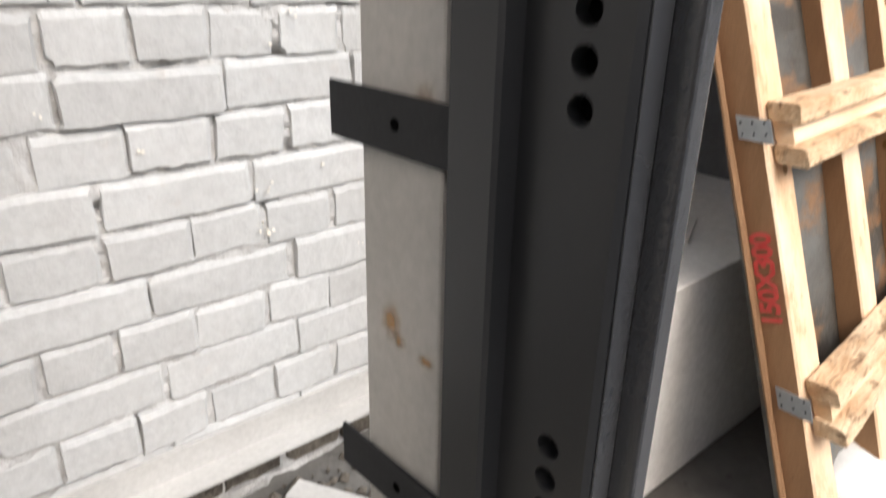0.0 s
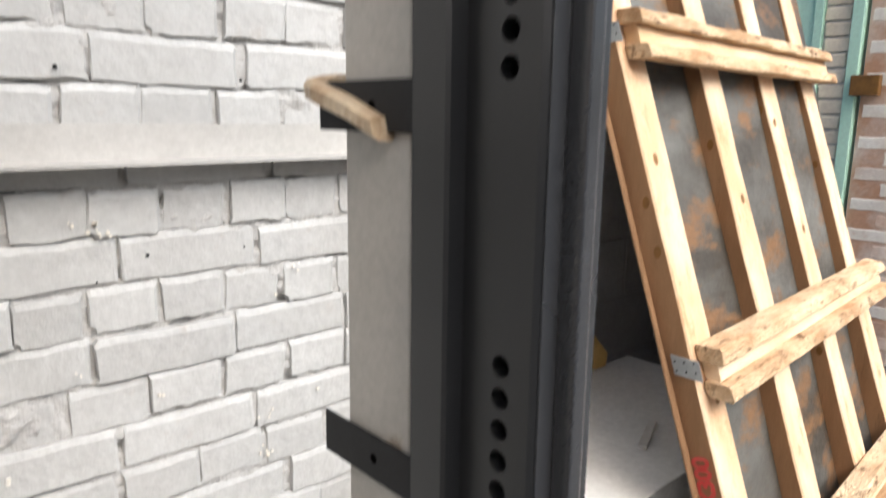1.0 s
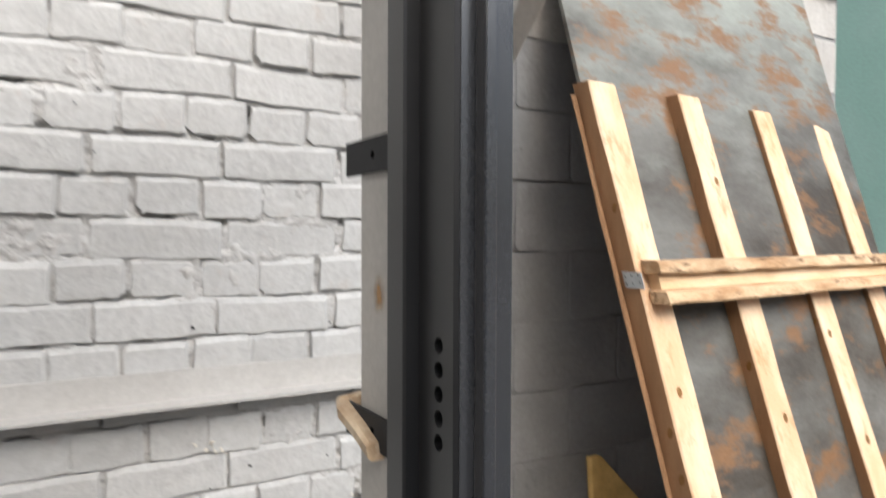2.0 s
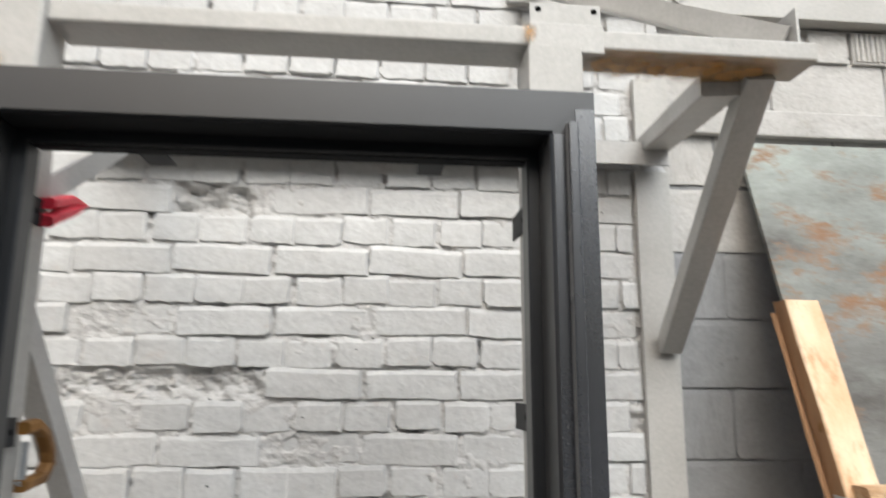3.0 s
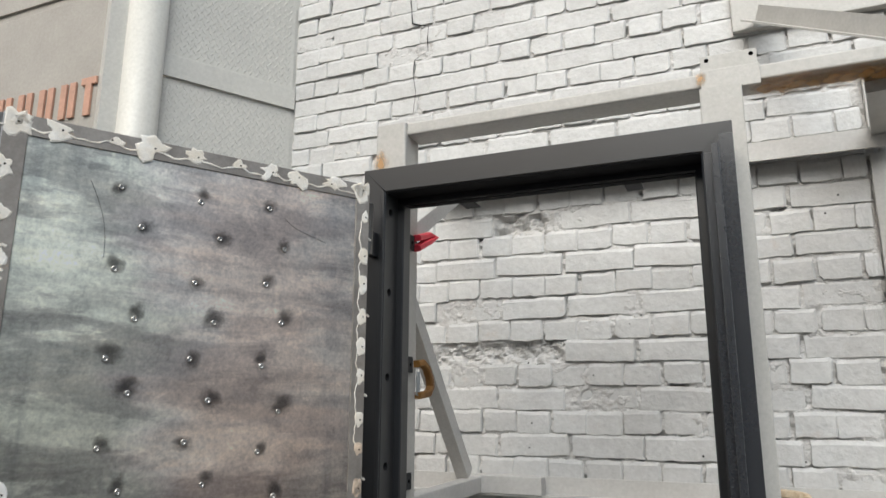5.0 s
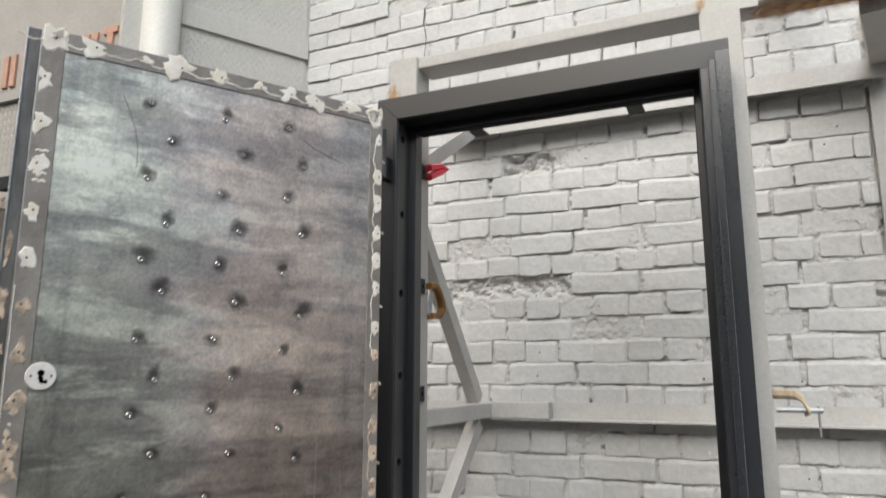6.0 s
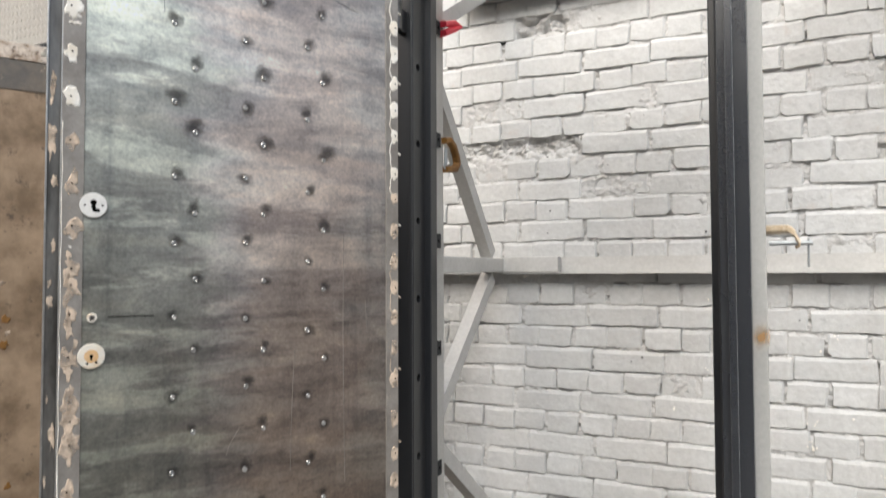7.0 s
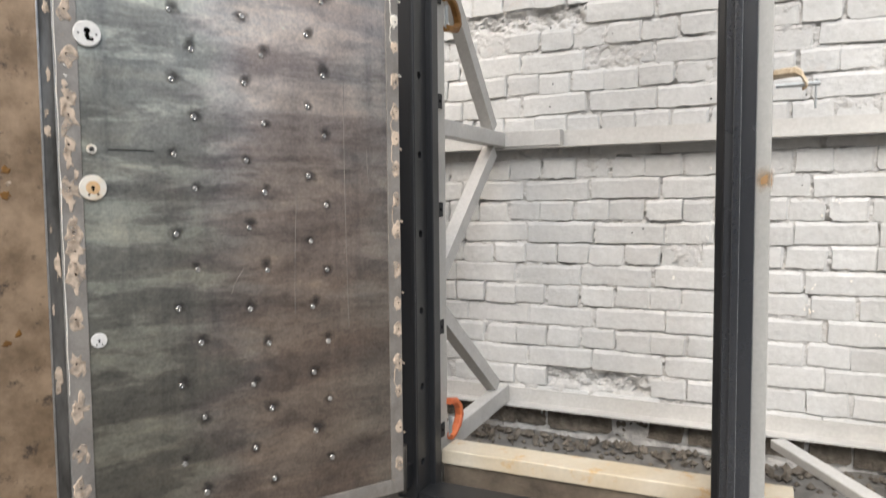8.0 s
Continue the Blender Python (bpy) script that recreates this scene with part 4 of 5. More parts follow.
COLUMNS = (
    (0.222, (0.206, 0.365, 0.518, 0.707, 0.874, 1.052, 1.205, 1.389, 1.592, 1.768)),
    (0.266, (0.286, 0.441, 0.613, 0.782, 0.949, 1.124, 1.302, 1.490, 1.679, 1.863)),
    (0.381, (0.185, 0.365, 0.531, 0.714, 0.906, 1.075, 1.239, 1.413, 1.581, 1.772)),
    (0.426, (0.273, 0.433, 0.621, 0.820, 0.984, 1.168, 1.327, 1.500, 1.666, 1.851)),
    (0.547, (0.188, 0.372, 0.551, 0.725, 0.915, 1.080, 1.235, 1.426, 1.578, 1.775)),
    (0.594, (0.268, 0.455, 0.637, 0.810, 0.993, 1.163, 1.319, 1.494, 1.679, 1.856)),
)
for s, heights in COLUMNS:
    for z in heights:
        ss = s + 0.006 * (z - 1.0) + dice.uniform(-0.002, 0.002)
        for nm, me, out, size in (("rivet", rivet_mesh, -0.003, dice.uniform(0.9, 1.12)), ("heat_mark", mark_mesh, -0.0026, dice.uniform(0.5, 0.9) * (0.86 if z > 1.2 else 0.66))):
            ob = new(nm, me)
            ob.parent = panel
            mark = nm == "heat_mark"
            tilt = Matrix.Rotation(dice.uniform(0, 6.28), 4, "X") if mark else Matrix()
            shift = (dice.uniform(-0.010, 0.004), dice.uniform(-0.004, 0.018)) if mark else (0, 0)
            ob.matrix_basis = Matrix.Translation(leaf_at(ss + shift[0], out, z + shift[1])) @ TURN_LEAF @ tilt @ Matrix.Diagonal((1, size, size * (1.25 if mark else 1), 1))


def lock_cover(s, z, r, mat, keyhole, stretch=1.0):
    ob = part("lock_cover", disc(bmesh.new(), leaf_at(s, 0.0005, z), LN, r, 0.0026, 26, stretch), mat, strip_lock, "round keyhole cover")
    if keyhole:
        for ds, dz, rr in ((0.0, 0.006, 0.0065), (0.0, -0.004, 0.0048), (-0.002, -0.010, 0.0045), (-0.009, -0.011, 0.004), (-0.004, -0.011, 0.004), (0.017, 0.0, 0.0022), (-0.018, 0.0, 0.0022)):
            part("keyhole", disc(bmesh.new(), leaf_at(s + ds, 0.0031, z + dz), LN, rr, 0.0004, 12), M_HOLE, leaf)
    else:
        if r > 0.02 or r < 0.012:
            part("cover_centre", disc(bmesh.new(), leaf_at(s, 0.0030, z), LN, r * 0.52, 0.0006, 20), M_LOCK_CENTRE if r > 0.02 else M_EDGE, leaf, "stained middle of a keyhole cover")
        for ds, dz, rr in ((0.0, 0.0, r * 0.14), (0.0, -r * 0.22, r * 0.08), (0.3 * r, -0.55 * r, r * 0.09), (-0.35 * r, -0.5 * r, r * 0.09)):
            part("keyhole", disc(bmesh.new(), leaf_at(s + ds, 0.0037, z + dz), LN, rr, 0.0004, 10), M_HOLE, leaf)


SL = 0.763
lock_cover(SL, 1.243, 0.0275, M_LOCK, True)
lock_cover(SL, 0.916, 0.0275, M_LOCK_RUST, False)
lock_cover(SL, 0.999, 0.0105, M_LOCK_RUST, False)
lock_cover(SL, 0.583, 0.0165, M_LOCK, False)
part("seam", leaf_box(LW - 0.19, LW - 0.095, -0.0028, -0.0022, 0.998, 1.0003, 0), M_HOLE, panel)
for k in range(10):
    z = 1.83 - 0.2 * k
    bm = bmesh.new()
    p = leaf_at(-0.0005, -0.012, z)
    tube(bm, [p, p - LD * 0.006, p - LD * 0.013 + Vector((0, 0, -0.004))], 0.003, 8)
    part("screw_tip", bm, M_FILLER if k > 3 else M_FILLER_WHITE, leaf, "screw end with filler")
for z in (1.865, 0.11):
    bm = bmesh.new()
    tube(bm, [(-0.436, -0.052, z - 0.07), (-0.436, -0.052, z + 0.07)], 0.0125, 14)
    hinge = part("hinge", bm, M_EDGE, leaf, "steel barrel hinge")
    part("hinge_plate", box(-0.452, -0.432, -0.044, 0.0, z - 0.068, z - 0.002, 0.001), M_FRAME, hinge)
    part("hinge_plate", box(-0.448, -0.426, -0.09, -0.058, z + 0.004, z + 0.068, 0.001), M_EDGE, hinge)

# ---- second leaf standing behind the first ----
def rear_box(s0, s1, o0, o1, z0, z1, edge=0.002):
    return leaf_box(s0, s1, o0 - 0.5, o1 - 0.5, z0, z1, edge)


rear = thing("rusty_door", "brown rusty steel door leaf standing behind an open door", "door")
part("sheet", rear_box(0.0, 0.98, -0.05, 0.0, -0.05, 1.66), M_RUST_BROWN, rear)
for q in range(9):
    blob(dice.uniform(0.74, 0.96), dice.uniform(0.3, 1.5), dice.uniform(0.005, 0.016), M_BRONZE if q % 3 else M_FILLER, rear, "rust_spot", 0.8, 0.8, -0.5, 0.98)
top_rear = part("edge_strip", rear_box(-0.004, 0.984, -0.054, 0.004, 1.672, 1.718), M_FLAKED, rear, "flaking white painted top edge")
part("worn_band", rear_box(0.0, 0.98, -0.0005, 0.002, 1.59, 1.671), M_WORN_BAND, rear, "dark band of worn paint")
for k in range(16):
    blob(0.03 + 0.06 * k, 1.70 + dice.uniform(-0.006, 0.012), dice.uniform(0.006, 0.014), M_FILLER_WHITE, top_rear, rough=0.8, long=0.5, out=-0.4955)


# ---- timber frame and rusty sheet that lean on the block wall ----
def lean_at(x, out, h):
    """h: height; out: metres towards the yard from the planks' front."""
    return Vector((x + 0.006, 0.022 + 0.352 * h + 0.07 * (x - 1.25) - out, h))


def lean_box(x0, x1, o0, o1, h0, h1, edge=0.004):
    bm = bmesh.new()
    block(bm, x0, x1, o0, o1, h0, h1, edge)
    for v in bm.verts:
        v.co = lean_at(v.co.x, v.co.y, v.co.z)
    return bm


def lean_wavy(x0, x1, o0, o1, h0, h1, seed, amp=0.0025, along="h", cut=18):
    """A sawn board with worn, slightly wavy edges."""
    bm = bmesh.new()
    rows = []
    corner = ((0, 0), (1, 0), (1, 1), (0, 1))
    for k in range(cut + 1):
        f = k / cut
        row = []
        for i, (a, b) in enumerate(corner):
            w = amp * noise.noise((f * 9, i * 3.7, seed))
            for c in range(2):
                e = 0.004 + 0.002 * noise.noise((f * 14, i + c, seed + 5))
                da, db = ((0, e), (e, 0))[c ^ (i % 2)]
                sa, sb = (1 if a == 0 else -1), (1 if b == 0 else -1)
                if along == "h":
                    x, o, h = x0 + (x1 - x0) * a + sa * da + w, o0 + (o1 - o0) * b + sb * db + w, h0 + (h1 - h0) * f
                else:
                    x, o, h = x0 + (x1 - x0) * f, o0 + (o1 - o0) * a + sa * da + w, h0 + (h1 - h0) * b + sb * db + w
                row.append(bm.verts.new(lean_at(x, o, h)))
        rows.append(row)
    for p, q in zip(rows, rows[1:]):
        for i in range(8):
            bm.faces.new((p[i], p[(i + 1) % 8], q[(i + 1) % 8], q[i]))
    bm.faces.new(rows[0])
    bm.faces.new(rows[-1])
    return bm


PLANK_D = 0.062
bm = lean_box(1.187, 2.36, -PLANK_D - 0.016, -PLANK_D - 0.003, -0.05, 2.318, 0.001)
for v in bm.verts:
    v.co.x += 0.018 + 0.02 * (v.co.z - 1.3)
    v.co.y -= 0.07 * max(0.0, v.co.x - 1.25) * max(0.0, v.co.z) / 2.318
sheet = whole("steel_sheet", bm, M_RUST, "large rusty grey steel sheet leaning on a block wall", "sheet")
pallet = thing("timber_frame", "fresh timber frame with beam cross rails leaning on a steel sheet", "timber frame")
planks = []
for i, x0 in enumerate((1.18, 1.522, 1.873, 2.2)):
    planks.append(part("plank", lean_wavy(x0, x0 + 0.094, -PLANK_D, 0.0, -0.05, 1.81 + 0.006 * (i % 2), 3 + i), M_WOOD, pallet))
part("batten", lean_wavy(1.163, 1.179, -PLANK_D, -PLANK_D + 0.010, -0.05, 1.78, 31), M_WOOD_SHADED, pallet, "narrow brown batten behind the planks")
# Faces across x take the darker wood, which carries their shade.
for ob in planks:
    ob.data.materials.append(M_WOOD_SHADED)
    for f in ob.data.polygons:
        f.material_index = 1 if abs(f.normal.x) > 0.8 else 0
for i, h in enumerate((1.335, 0.722, 0.29)):
    rail = part("cross_rail", lean_wavy(1.21, 2.36, 0.003, 0.034, h - 0.02, h + 0.018, 9 + i, along="x"), M_WOOD_RAIL, pallet, "sawn timber beam rail")
    part("flange", lean_wavy(1.197, 2.365, 0.0035, 0.055, h + 0.017, h + 0.046, 14 + i, 0.005, "x", 30), M_BARK, rail)
    part("flange", lean_wavy(1.2, 2.36, 0.0035, 0.056, h - 0.048, h - 0.019, 19 + i, 0.005, "x", 30), M_BARK, rail)
    plate = part("nail_plate", lean_box(1.1765, 1.179, -0.043, 0.014, h - 0.016, h + 0.020, 0.0005), M_PLATE, pallet, "galvanised nail plate")
    for k in range(6):
        o, hh = -0.036 + 0.02 * (k // 2), h - 0.008 + 0.017 * (k % 2) + 0.003 * (k // 2)
        part("nail", disc(bmesh.new(), lean_at(1.1765, o, hh), (-1, 0, 0), 0.002, 0.0008, 8), M_HOLE, plate)
KNOTS = ((1.18, 1.02, 0), (1.18, 0.93, 0), (1.18, 1.5, 0), (1.522, 1.12, 1), (1.522, 0.9, 1), (1.873, 1.2, 2), (2.2, 1.05, 3), (1.873, 0.6, 2), (1.90, 1.17, 2), (1.58, 1.58, 1), (1.22, 1.1, 0), (1.24, 0.66, 0), (1.58, 1.0, 1), (1.92, 0.9, 2))
for x, h, i in KNOTS:
    n = (-1, 0, 0) if x in (1.18, 1.522, 1.873, 2.2) else (0, -0.95, 0.31)
    part("knot", disc(bmesh.new(), lean_at(x, -0.02 if n[0] else 0.0005, h), n, 0.008, 0.0003, 12, 1.5), M_BRONZE, planks[i])
stencil = bpy.data.curves.new("stencil", "FONT")
stencil.body, stencil.size, stencil.align_x, stencil.align_y, stencil.space_character = "150X300", 0.046, "CENTER", "CENTER", 0.92
stencil.extrude, stencil.offset = 0.0003, 0.0016
stencil.materials.append(M_STENCIL)
text = new("stencil", stencil)
text.parent = planks[0]
tx = (lean_at(1.2, 0, 1) - lean_at(1.2, 0, 0)).normalized()
tz = tx.cross(Vector((0, 1, 0))).normalized()
ty = tz.cross(tx)
tm = Matrix((tx, ty, tz)).transposed().to_4x4()
tm.translation = lean_at(1.1730, -0.028, 0.49)
text.matrix_basis = tm

# ---- things on the ground and on the box ----
carton = thing("white_box", "large white board box on the ground behind a timber frame", "box")
part("side", box(1.10, 1.9, 0.361, 0.86, -0.05, 0.420, 0.006), M_BOX, carton)
part("lid", box(1.09, 1.9, 0.355, 0.865, 0.420, 0.428, 0.003), M_BOX, carton, "thin lid with a soft front edge")
bm = bmesh.new()
pts = [(1.40, 0.80), (1.44, 0.80), (1.755, 0.475), (1.745, 0.436), (1.69, 0.436), (1.60, 0.51), (1.40, 0.68)]
lo = [bm.verts.new((x, 0.838 + 0.08 * (z - 0.43), z)) for x, z in pts]
hi = [bm.verts.new((x, 0.860 + 0.08 * (z - 0.43), z)) for x, z in pts]
for i in range(7):
    bm.faces.new((lo[i], lo[(i + 1) % 7], hi[(i + 1) % 7], hi[i]))
bm.faces.new(lo)
bm.faces.new(hi)
bmesh.ops.bevel(bm, geom=bm.edges[:], offset=0.003, segments=1, affect="EDGES")
whole("wood_offcut", bm, material("yellow_offcut", (0.82, 0.56, 0.2), (0.66, 0.42, 0.14), rough=0.7, scale=14, bump=0.5), "tapered yellow wood offcut leaning on a wall above a white box", "wood scrap")
whole("plastic_strip", bar((1.36, 0.47, 0.437), (1.5, 0.53, 0.437), 0.02, 0.008, r=0.002), M_LOCK, "short pale plastic strip lying on a white box", "strip")
bm = bmesh.new()
bmesh.ops.create_icosphere(bm, subdivisions=4, radius=1.0)
for v in bm.verts:
    q = v.co.copy()
    k = 1 + 0.12 * noise.noise(q * 2.1) + 0.05 * noise.noise(q * 6)
    v.co = Vector((1.475 + 0.11 * q.x * k, 0.10 + 0.1 * q.y * k, max(-0.05, -0.02 + 0.085 * q.z * k)))
for f in bm.faces:
    f.smooth = True
whole("white_sack", bm, M_LOCK, "crumpled white plastic sack on the ground by a timber frame", "sack")


# ---- clamps ----
def g_clamp(name, arc, mat, label, w, screw, handle):
    """A cast C, its screw and cross handle."""
    ob = thing(name, label, "clamp", "clamps on the stand")
    bm = bmesh.new()
    rows = []
    for i, p in enumerate(arc):
        a, b = Vector(arc[max(0, i - 1)]), Vector(arc[min(len(arc) - 1, i + 1)])
        d = (b - a).normalized()
        side = Vector(w[:3]).normalized()
        up = side.cross(d).normalized()
        rows.append([bm.verts.new(Vector(p) + side * u * w[3] + up * v * w[4]) for u, v in ((-1, -0.6), (-0.6, -1), (0.6, -1), (1, -0.6), (1, 0.6), (0.6, 1), (-0.6, 1), (-1, 0.6))])
    for p, q in zip(rows, rows[1:]):
        for i in range(8):
            bm.faces.new((p[i], p[(i + 1) % 8], q[(i + 1) % 8], q[i]))
    bm.faces.new(rows[0])
    bm.faces.new(rows[-1])
    part("frame", bm, mat, ob)
    if screw:
        part("screw", tube(bmesh.new(), screw, 0.006, 10), M_PLATE, ob, "threaded steel screw")
        part("handle", tube(bmesh.new(), handle, 0.003, 8), M_PLATE, ob, "steel cross handle")
    return ob


g_clamp("g_clamp", [(0.402, 0.175, 1.165), (0.401, 0.22, 1.182), (0.40, 0.268, 1.196), (0.405, 0.288, 1.202), (0.43, 0.292, 1.204), (0.50, 0.262, 1.204), (0.552, 0.23, 1.204), (0.572, 0.215, 1.202), (0.583, 0.205, 1.19), (0.588, 0.2, 1.164)], M_GOLD, "cream painted screw clamp holding a flat bar to a post", (0, 0.3, 1, 0.011, 0.013),
        [(0.522, 0.2, 1.167), (0.622, 0.2, 1.167)], [(0.613, 0.2, 1.178), (0.612, 0.2, 1.106)])
g_clamp("g_clamp", [(-0.424, 0.235, 1.522), (-0.418, 0.262, 1.527), (-0.416, 0.29, 1.512), (-0.416, 0.315, 1.482), (-0.416, 0.322, 1.458), (-0.418, 0.305, 1.437), (-0.424, 0.245, 1.43)], M_BRONZE, "rusty brown screw clamp on a grey post", (1, 0, 0, 0.012, 0.010),
        [(-0.424, 0.25, 1.43), (-0.424, 0.25, 1.50)], [(-0.424, 0.27, 1.436), (-0.424, 0.235, 1.436)])
g_clamp("spring_clamp", [(-0.424, 0.225, 1.868), (-0.42, 0.262, 1.887), (-0.418, 0.30, 1.905), (-0.418, 0.345, 1.928), (-0.42, 0.30, 1.925), (-0.424, 0.245, 1.905), (-0.424, 0.225, 1.9)], M_RED, "bright red clamp on a flat bar at a post", (1, 0, 0, 0.016, 0.010), None, None)
g_clamp("g_clamp", [(-0.424, 0.245, 0.232), (-0.418, 0.275, 0.228), (-0.416, 0.302, 0.205), (-0.416, 0.312, 0.172), (-0.418, 0.298, 0.14), (-0.422, 0.27, 0.118), (-0.424, 0.25, 0.112)], M_ORANGE, "orange painted screw clamp at the foot of a post", (1, 0, 0, 0.013, 0.010),
        [(-0.424, 0.255, 0.112), (-0.424, 0.255, 0.18)], [(-0.424, 0.275, 0.12), (-0.424, 0.24, 0.12)])

# ---- gate house sign and yard gate ----
sign = thing("wall_sign_board", "grey sign board with raised salmon marks on a gate house", "sign")
part("board", box(-3.2, COL.x - 0.075, SIGN_Y - 0.022, SIGN_Y - 0.003, 2.485, 3.1, 0.003), M_SIGN, sign)
for k in range(7):
    x = -1.925 - 0.13 * k
    for dx, dz, w, h in ((0.0, 0.0, 0.017, 0.078), (0.052, 0.0, 0.017, 0.078)) if k else ((0.012, -0.012, 0.017, 0.07), (0.012, 0.07, 0.042, 0.016)):
        ob = part("raised_mark", box(x + dx - w, x + dx + w, SIGN_Y - 0.034, SIGN_Y - 0.022, 2.625 + dz - h, 2.625 + dz + h, 0.003), M_LETTER, sign)
gate = thing("yard_gate", "mint green painted steel gate with flaking paint", "gate")
part("leaf", box(FAR_X, FAR_X + 0.05, 1.2, 3.0, 0.0, 3.2, 0.004), M_GREEN, gate)
part("frame_post", box(FAR_X - 0.03, FAR_X + 0.06, 0.975, 1.03, -0.05, 3.2, 0.004), M_GREEN, gate)
part("frame_post", box(FAR_X - 0.02, FAR_X + 0.06, 1.17, 1.215, -0.05, 3.2, 0.004), M_GREEN, gate)
part("latch", box(FAR_X - 0.05, FAR_X, 1.22, 1.29, 1.02, 1.16, 0.006), M_TAB, gate, "dark latch box")


# ---- pieces of the walls ----
def brick_mesh(name, length, height, seed, mat, depth=0.016, chip=1.0):
    """A painted brick's face: uneven outline, mortar smeared flush above it, sharp lower edge, now and then a chipped corner; front towards -y, origin in the middle of the face."""
    d = random.Random(seed)
    bm = bmesh.new()
    hl, hh = length / 2, height / 2
    c = [min(hl, hh) * (d.uniform(0.3, 0.45) if d.random() < 0.1 * chip else d.uniform(0.07, 0.2)) for _ in range(4)]
    outline = []
    for k, (sx, sz, ax) in enumerate(((-1, -1, 0), (1, -1, 1), (1, 1, 0), (-1, 1, 1))):
        near_x, near_z = (sx * (hl - c[k]), sz * hh), (sx * hl, sz * (hh - c[k]))
        soft = (sx * (hl - c[k] * 0.3), sz * (hh - c[k] * 0.3))
        outline += [near_z, soft, near_x] if ax == 0 else [near_x, soft, near_z]
        f = [-0.66, -0.33, 0.0, 0.33, 0.66]
        if k == 0:
            outline += [(q * hl, -hh) for q in f]
        elif k == 2:
            outline += [(-q * hl, hh) for q in f]
    jit = [(d.gauss(0, 0.6), d.gauss(0, 0.62), d.uniform(-1, 1)) for _ in outline]
    n = len(outline)
    rings = []
    for k in range(3):
        ring = []
        for (x, z), (jx, jz, jy) in zip(outline, jit):
            up, right = z > 0, x > 0
            slack = up or x > hl - 0.0001
            sz = 1 - (0.0, 0.0008 if up else 0.0004, 0.0125 if up else 0.0018)[k] / hh
            sx = 1 - (0.0, 0.0008 if right else 0.0004, 0.0075 if right else 0.0018)[k] / hl
            y = (depth, (0.0042 if slack else 0.0006) * chip + 0.0008 * jy, 0.0004 * jy)[k]
            w = (1.0, 1.0, 0.7)[k]
            ring.append(bm.verts.new((x * sx + 0.0036 * jx * chip * w, y, z * sz + 0.0024 * jz * chip * w)))
        rings.append(ring)
    for a, b in zip(rings, rings[1:]):
        for k in range(n):
            bm.faces.new((a[k], a[(k + 1) % n], b[(k + 1) % n], b[k]))
    bm.faces.new(rings[-1])
    bmesh.ops.recalc_face_normals(bm, faces=bm.faces)
    me = bpy.data.meshes.new(name)
    bm.to_mesh(me)
    bm.free()
    me.materials.append(mat)
    return me


dice = random.Random(11)
STRETCH, HEAD = 0.2605, 0.13025
# where a joint falls in each course below the lintel, from the top down
PHASE = (-0.136, -0.071, -0.130, -0.070, -0.120, -0.083, -0.137, -0.056, -0.137, -0.062, -0.128, -0.076, -0.125, -0.040, -0.118, -0.042, -0.102, 0.020, -0.145, -0.020, -0.094, -0.018, -0.102, -0.026, -0.11, -0.02)
# courses that run on with other lengths to the right of the doorway: first joint and step
RUN_ON = {10: (0.367, 0.26), 13: (0.350, 0.120), 14: (0.388, 0.256), 15: (0.331, 0.122), 16: (0.335, 0.256), 17: (0.286, 0.138), 18: (0.367, 0.258), 19: (0.224, 0.140), 20: (0.426, 0.266), 21: (0.360, 0.137)}
LOW_H = 0.075
long_meshes = [brick_mesh("brick", STRETCH - 0.009, LOW_H, 100 + k, M_BRICK) for k in range(14)]
short_meshes = [brick_mesh("brick", HEAD - 0.009, LOW_H, 200 + k, M_BRICK) for k in range(14)]
rows = []
z, k = 2.0553, 0
while z > -0.06:
    rows.append((z, k, 0.0834))
    z -= 0.0834
    k += 1
z, k = 2.0553 + 0.0834, 1
while z < 3.66:
    rows.append((z, k, 0.0822))
    z += 0.0822
    k += 1
near, rest_v, rest_f, foot_v, foot_f = 0, [], [], [], []
